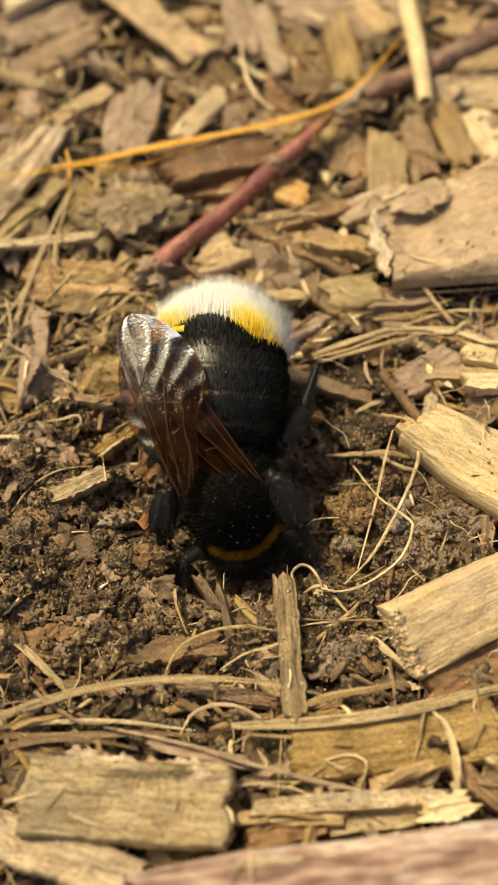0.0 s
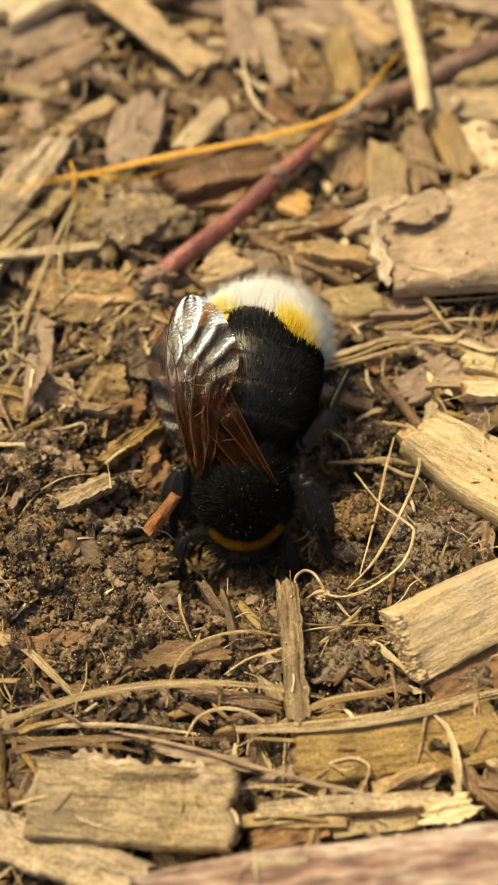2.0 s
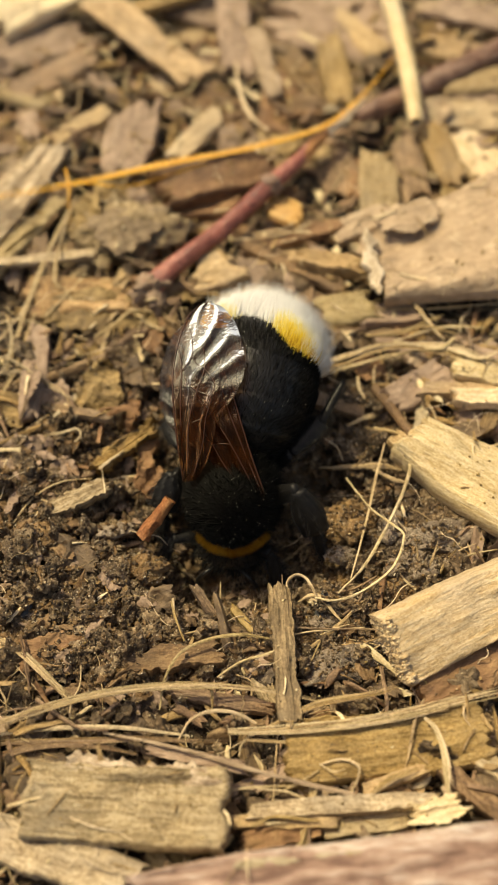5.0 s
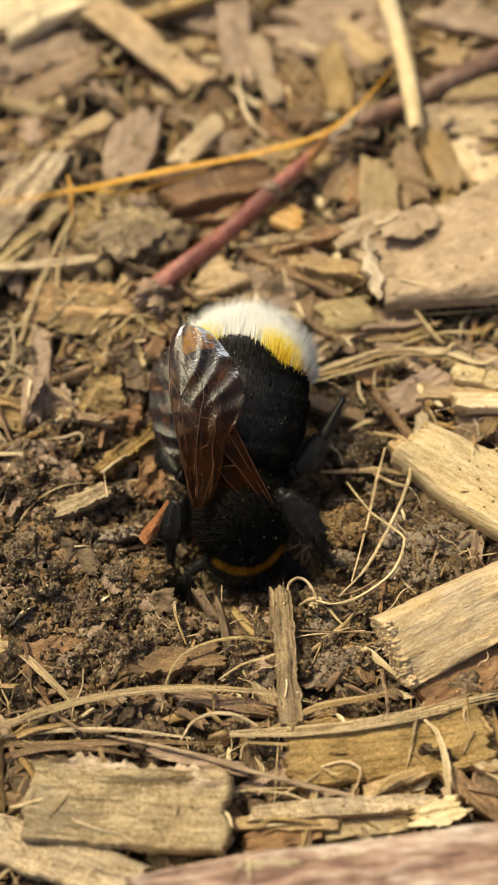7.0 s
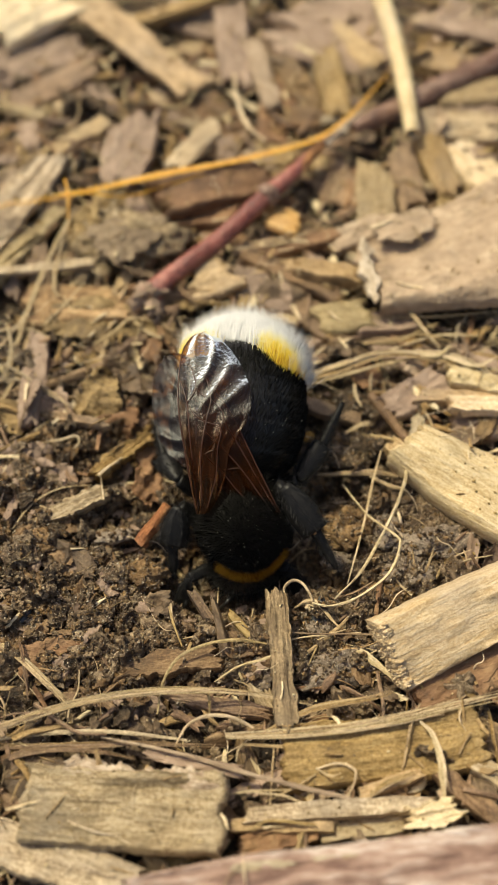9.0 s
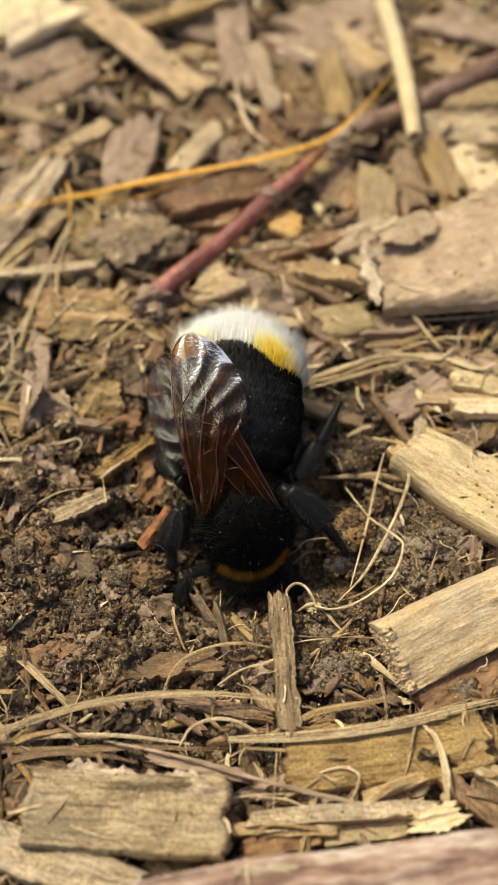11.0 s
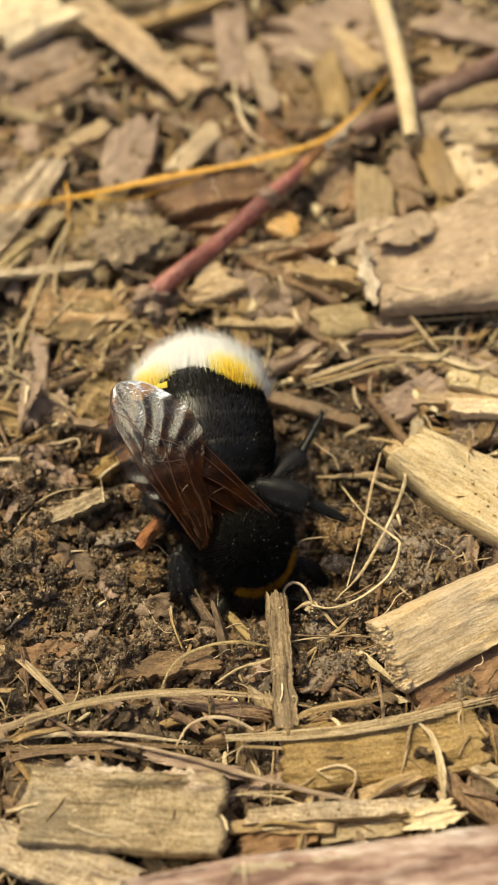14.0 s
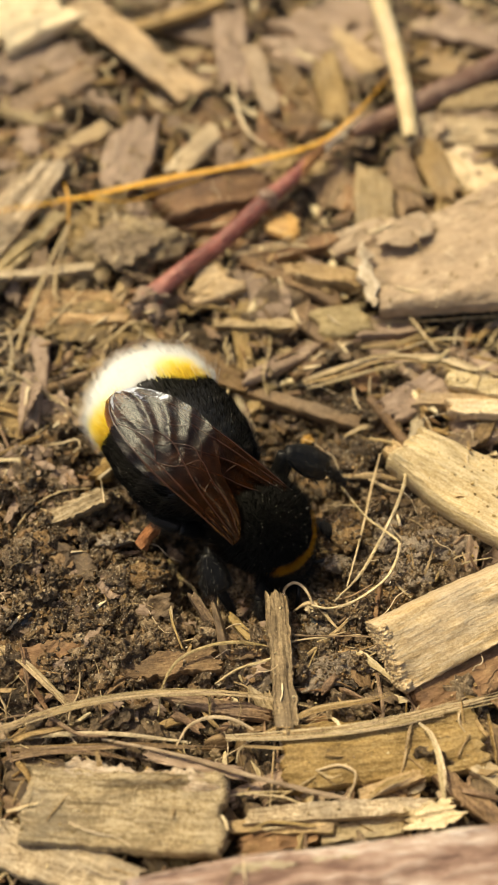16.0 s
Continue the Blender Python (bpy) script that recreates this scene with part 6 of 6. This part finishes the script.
def build_abdomen():
    s, phi = np.meshgrid(np.linspace(0, 1, 72), np.linspace(0, 2 * math.pi, 56, endpoint=False), indexing="ij")
    v = abdomen_at(s, phi).reshape(-1, 3)
    f = []
    for i in range(71):
        for k in range(56):
            k2 = (k + 1) % 56
            f.append([i * 56 + k, (i + 1) * 56 + k, (i + 1) * 56 + k2, i * 56 + k2])
    f += [list(range(56)), [71 * 56 + k for k in range(55, -1, -1)]]
    part("abdomen_shell", mesh_of("abdomen_shell", v, f, CUTICLE), abdomen, "glossy black segmented abdomen")
    # Pads added under the pale hair to make it brighter.
    for name, m, lo, hi, sides, label in (("tail_pad", WHITE, 0.82, 0.99, ((-2.2, 2.2),), "white layer added to brighten the tail hair"),
                                         ("flank_pad", YELLOW, 0.70, 0.745, ((0.55, 1.1), (-1.1, -0.55)), "yellow layer added to brighten the flank hair")):
        for lo_p, hi_p in sides:
            ss, pp = np.meshgrid(np.linspace(lo, hi, 24), np.linspace(lo_p, hi_p, 40), indexing="ij")
            p0, n0, _ = abdomen_frame(ss, pp)
            puff = np.sqrt(np.clip(np.sin(math.pi * np.clip((ss - lo) / (hi - lo) * 0.8 + 0.1, 0, 1)), 0, 1))
            v0 = p0 + n0 * ((0.35 if m is WHITE else 0.25) * puff * (1 + 0.2 * vn(pp * 24, ss * 30, 2.0)))[..., None]
            part(name, mesh_of(name, v0.reshape(-1, 3), grid_faces(24, 40), m), abdomen, label)
    rng = np.random.default_rng(21)
    n = 420000
    s, phi = np.where(rng.random(n) < 0.4, rng.uniform(0.6, 1.0, n), rng.random(n)), rng.uniform(-2.4, 2.4, n)
    keep = rng.random(n) < np.interp(s, S_KEYS, R_KEYS) / 4.9
    s, phi = s[keep], phi[keep]
    p, nrm, run = abdomen_frame(s, phi)
    phi = phi + 0.1
    phi = np.where(phi < 0, phi * 0.65, phi)
    edge = 0.765 + 0.016 * rng.normal(size=len(s)) + 0.015 * vn(phi * 6, s * 0, 4.0) - 0.05 * np.clip(np.abs(phi) - 0.7, 0, 1)
    white = s > edge + 0.065 * np.exp(-(phi / 0.6) ** 2)
    low = edge - 0.075 * np.clip((np.abs(phi) - 0.4) / 0.3, 0, 1)
    rim = 1.2 + 0.2 * rng.normal(size=len(s))
    yellow = ~white & (s > low) & (np.abs(phi) > 0.48 + 0.1 * rng.normal(size=len(s))) & (np.abs(phi) < rim)
    white = white | ((s > low) & (np.abs(phi) >= rim) & (np.abs(phi) < 2.0))
    dark = ~white & ~yellow
    thick = rng.random(len(s))
    dark &= (s < edge) & (np.abs(phi) < 2.1)
    dark &= thick < np.where(np.abs(phi) > 0.9, 0.3, np.where(s < 0.25, 0.35, 0.2))
    tone = (s - low) / np.maximum(0.01, edge - low) + 0.22 * rng.normal(size=len(s))
    for sel, m, name, L, lean, label in ((white, WHITE, "white_tail", 1.25, 1.9, "dense white tail hair"), (yellow & (tone > 0.8), CREAM, "cream_edge", 1.2, 2.0, "cream hair between yellow and white"),
                                         (yellow & (tone > 0.15) & (tone <= 0.8), YELLOW, "yellow_patch", 1.1, 2.2, "bright yellow flank hair"),
                                         (yellow & (tone <= 0.15), OCHRE, "ochre_edge", 0.9, 2.4, "ochre hair bordering the black"), (dark, BLACK, "black_fur", 0.42, 1.6, "short black hair")):
        q = p[sel] + nrm[sel] * (0.25 * rng.random(sel.sum())[:, None] if m is not BLACK else 0)
        root = unit(nrm[sel] + lean * 0.5 * run[sel] + 0.22 * rng.normal(size=q.shape))
        hair(q, root, unit(run[sel] + 0.25 * nrm[sel]), L, 0.034 if m is not BLACK else 0.02, m, name, abdomen, label, nrm[sel], 0.0 if m is BLACK else 0.7)
    wisp = white & (thick < np.where(np.abs(phi) > 0.8, 0.12, 0.06))
    q = p[wisp]
    root = unit(nrm[wisp] + 0.9 * run[wisp] + 0.3 * rng.normal(size=q.shape))
    hair(q, root, unit(run[wisp] + 0.6 * nrm[wisp]), 2.2, 0.024, WHITE, "tail_fringe", abdomen, "fine white wisps round the tail", nrm[wisp], 0.5)
    j = rng.integers(0, len(s), 400)
    v0, f0 = BALLS[1]
    vs, fs = [], []
    for i in j:
        if 0.2 < s[i] < 0.72 and abs(phi[i]) < 1.2 and len(vs) < 70:
            fs += [[a0 + len(vs) * len(v0) for a0 in q] for q in f0]
            vs.append(v0 * rng.uniform(0.018, 0.036) + p[i] + nrm[i] * rng.uniform(0.1, 0.5))
    part("pollen_grains", mesh_of("pollen_grains", np.concatenate(vs), fs, POLLEN), abdomen, "scattered pale pollen grains", kind="stuff")


build_abdomen()

wing_under = make_wing(14.0, 5.9, 2.0, bee, mm(2.7, 0.0, 2.5), -1)
wing_over = make_wing(13.2, 5.7, 9.0, bee, mm(-2.4, 0.5, 3.0), 1)
tagged(wing_under, "smoky brown folded wing"), tagged(wing_over, "smoky brown folded wing")

HIPS = {"front": (1.4, -2.4, -2.2), "mid": (2.4, 0.5, -1.2), "hind": (1.9, 2.6, -2.0)}
SHAPES = {"front": [(0, 0, 0), (2.2, -0.8, 0.8), (3.2, -3.0, -1.2), (3.4, -4.8, -2.0)],
          "mid": [(0, 0, 0), (2.6, 2.2, 3.0), (4.5, -0.7, 1.4), (5.6, -3.2, -0.2)],
          "hind": [(0, 0, 0), (3.0, 1.0, 1.8), (4.8, 3.4, 0.2), (6.4, 6.6, -0.2)]}
RADII = {"front": (0.55, 0.6, 0.38), "mid": (0.8, 1.2, 0.5), "hind": (0.75, 0.85, 0.42)}
legs = {}
SHAPES["far_mid"] = [(0, 0, 0), (1.4, 1.2, 1.6), (2.3, -1.2, 0.2), (2.6, -3.4, -1.4)]
SHAPES["far_hind"] = [(0, 0, 0), (2.2, 0.8, 1.2), (3.5, 2.6, -0.2), (4.5, 5.2, -0.8)]
for k, side in enumerate((1, -1)):
    for j, which in enumerate(("front", "mid", "hind")):
        h0 = HIPS[which]
        legs[which, side] = make_leg(bee, [(side * q[0], q[1], q[2]) for q in SHAPES["far_" + which if side < 0 and which != "front" else which]], tuple(0.9 * q for q in RADII[which]) if side < 0 else RADII[which],
                                     mm(side * h0[0], h0[1], h0[2]), 0.6, 10 * k + j)

# ---- what moves ----
BEE_ROWS = [
    (0, -2.16, -8.16, 2.21, 20.2, -5.3, 10.3),
    (0.5, -2.07, -8.40, 2.01, 16.8, -7.0, 11.0),
    (1, -0.97, -8.32, 2.07, 21.4, -9.4, 9.2),
    (1.5, -1.33, -7.67, 2.32, 21.6, -4.6, 3.4),
    (2, -1.62, -6.95, 2.58, 20.3, -1.9, -3.6),
    (2.5, -2.06, -7.24, 2.81, 20.1, 1.0, -2.2),
    (3, -2.40, -7.44, 2.55, 20.5, -1.3, 3.9),
    (3.5, -1.01, -7.09, 2.64, 23.5, -0.6, -3.5),
    (4, -2.08, -6.49, 2.52, 22.7, -3.1, -12.4),
    (6.5, -1.45, -8.07, 2.33, 19.8, 0.8, 3.0),
    (7, -1.38, -8.10, 2.04, 22.6, -1.1, 4.1),
    (7.5, -1.27, -8.14, 1.81, 20.3, -2.8, 5.6),
    (8, -0.83, -8.39, 1.84, 19.4, -3.0, 6.9),
    (8.5, -0.34, -8.85, 2.06, 20.9, -0.3, 5.6),
    (9, -0.93, -8.65, 2.47, 19.4, 0.5, 5.7),
    (11.5, -1.10, -8.40, 2.56, 20.3, 1.2, 12.3),
    (12, -0.67, -8.80, 2.36, 17.1, -0.8, 17.2),
    (12.5, -0.81, -8.13, 2.63, 18.8, -0.3, 17.4),
    (13, -0.93, -8.96, 2.52, 15.6, -0.6, 23.0),
    (13.5, -1.20, -8.70, 2.78, 14.5, -3.0, 24.6),
    (14, -0.81, -9.99, 2.34, 17.3, -5.5, 28.3),
    (14.5, -0.67, -9.29, 2.82, 18.3, -3.7, 31.4),
    (15, 0.13, -9.11, 3.41, 19.2, -7.0, 39.5),
    (15.5, 0.53, -9.66, 3.65, 19.9, -8.9, 48.2),
    (16, 0.59, -9.25, 3.33, 16.5, -6.6, 52.4),
]
# turn to the side and lift of the abdomen
ABDOMEN_ROWS = [
    (0, -12.9, 3.5),
    (0.5, -13.9, 4.0),
    (1, -19.2, 2.4),
    (1.5, -11.3, 2.6),
    (2, -8.6, 1.5),
    (2.5, -6.0, 2.1),
    (3, -9.6, 2.5),
    (3.5, -8.5, 2.7),
    (4, -7.7, 2.1),
    (6.5, -10.5, 3.2),
    (7, -11.9, 3.9),
    (7.5, -13.0, 4.7),
    (8, -17.6, 5.3),
    (8.5, -13.4, 4.2),
    (9, -10.3, 4.3),
    (11.5, -12.6, 3.3),
    (12, -13.3, 3.1),
    (12.5, -12.8, 3.2),
    (13, -15.0, 4.6),
    (13.5, -18.6, 3.4),
    (14, -19.6, 4.5),
    (14.5, -19.2, 3.5),
    (15, -17.3, 1.8),
    (15.5, -17.1, 2.6),
    (16, -16.2, 1.1),
]
WING_OVER_ROWS = [(0, -4, 3), (0.5, -3, 3), (1, 1, 3), (1.5, -4, -2), (2, -6, -9), (2.5, -4, -9), (3, -3, -8), (3.5, 1, -9), (4, -1, -9), (6.5, 1, -3), (7, 2, 2), (7.5, 2, 2), (8, 5, 1), (8.5, 6, -3), (9, 5, -6), (11.5, 3, -5), (12, 2, -5), (12.5, 2, -5), (13, 4, -5), (13.5, 5, -5), (14, 1, -5), (14.5, 5, -7), (15, 7, -12), (15.5, 10, -12), (16, 11, -12)]
WING_UNDER_ROWS = [(0, 32), (0.5, 32), (1, 28), (1.5, 33), (2, 37), (2.5, 33), (3, 30), (3.5, 31), (4, 32), (6.5, 30), (7, 31), (7.5, 31), (8, 29), (8.5, 28), (9, 30), (11.5, 30), (12, 29), (12.5, 31), (13, 28), (13.5, 28), (14, 27), (14.5, 27), (15, 22), (15.5, 17), (16, 13)]
MID_ROWS = [(0, 23, -24, -35), (0.5, 23, -20, -34), (1, 24, -16, -31), (1.5, 28, -12, -27), (2, 22, -4, -20), (2.5, 21, -4, -17), (3, 22, -1, -23), (3.5, 21, 0, -20), (4, 24, 8, -14), (6.5, 26, -16, -12), (7, 21, -23, -18), (7.5, 25, -29, -28), (8, 23, -35, -34), (8.5, 22, -31, -25), (9, 10, -30, -14), (11.5, 19, -21, -3), (12, 11, -23, 2), (12.5, 13, -23, -6), (13, 4, -35, -3), (13.5, 9, -32, -9), (14, -1, -34, 5), (14.5, -1, -26, -1), (15, 17, -3, 1), (15.5, 15, -0, -2), (16, 12, -1, -5)]
HIND_ROWS = [(0, 6, -4, -3), (0.5, 9, -4, -7), (1, 10, -1, -10), (1.5, 9, -5, -2), (2, 6, -10, 3), (2.5, 5, -13, 3), (3, 3, -13, -3), (3.5, 1, -11, 2), (4, 0, -10, 9), (6.5, 8, -12, -4), (7, 9, -7, -6), (7.5, 13, -4, -10), (8, 15, -4, -9), (8.5, 16, -5, -3), (9, 17, -5, -5), (11.5, 15, -10, -11), (12, 13, -13, -16), (12.5, 9, -19, -20), (13, 6, -23, -25), (13.5, -2, -29, -28), (14, -9, -30, -26), (14.5, -4, 9, -9), (15, 13, -9, 12), (15.5, 14, -9, 6), (16, 15, -11, 14)]
FRONT_ROWS = [(0, 0, 0, 0), (1, 12, 0, 8), (2, -5, 0, 0), (3, 10, 0, 6), (4, 0, 0, -6), (6.5, 8, 0, 4), (8, -6, 0, 6), (9, 8, 0, 0), (12, -4, 0, -8), (14, 10, 0, 5), (16, 0, 0, 0)]
FAR_MID_ROWS = [(0, 4, 0, -4), (1, 0, 0, 2), (2.5, 6, 0, 6), (4, 2, 0, 10), (6.5, 4, 0, 2), (9, 0, 0, 4), (12, 4, 0, 0), (14, 0, 0, 6), (16, 4, 0, -4)]
FAR_HIND_ROWS = [(0, 4, 6, -16), (2, 2, 4, -8), (4, 0, 6, -4), (6.5, 4, 6, -10), (9, 4, 4, -12), (12, 0, 4, -22), (14, 0, 4, -28), (16, 4, 4, -34)]


def motions():
    walk(bee, [(t, mm(*p)) for t, *p in BEE_ROWS])
    walk(abdomen, [(t, mm(0, 3.3, -0.2, p, 0, y)) for t, y, p in ABDOMEN_ROWS])
    walk(wing_over, [(t, mm(-2.4, 0.5, 3.0 + 0.08 * max(0, r + 6), r, -7 - 0.8 * max(0, t - 13), 90 - a)) for t, a, r in WING_OVER_ROWS])
    walk(wing_under, [(t, mm(2.7, 0.0, 2.5, -10, -6, 91 + a)) for t, a in WING_UNDER_ROWS])
    for (which, side), rows in ((("front", 1), FRONT_ROWS), (("front", -1), FRONT_ROWS), (("mid", 1), MID_ROWS),
                                (("mid", -1), FAR_MID_ROWS), (("hind", 1), HIND_ROWS), (("hind", -1), FAR_HIND_ROWS)):
        h0 = HIPS[which]
        walk(legs[which, side], [(t, mm(side * h0[0], h0[1], h0[2], *q)) for t, *q in rows])


motions()
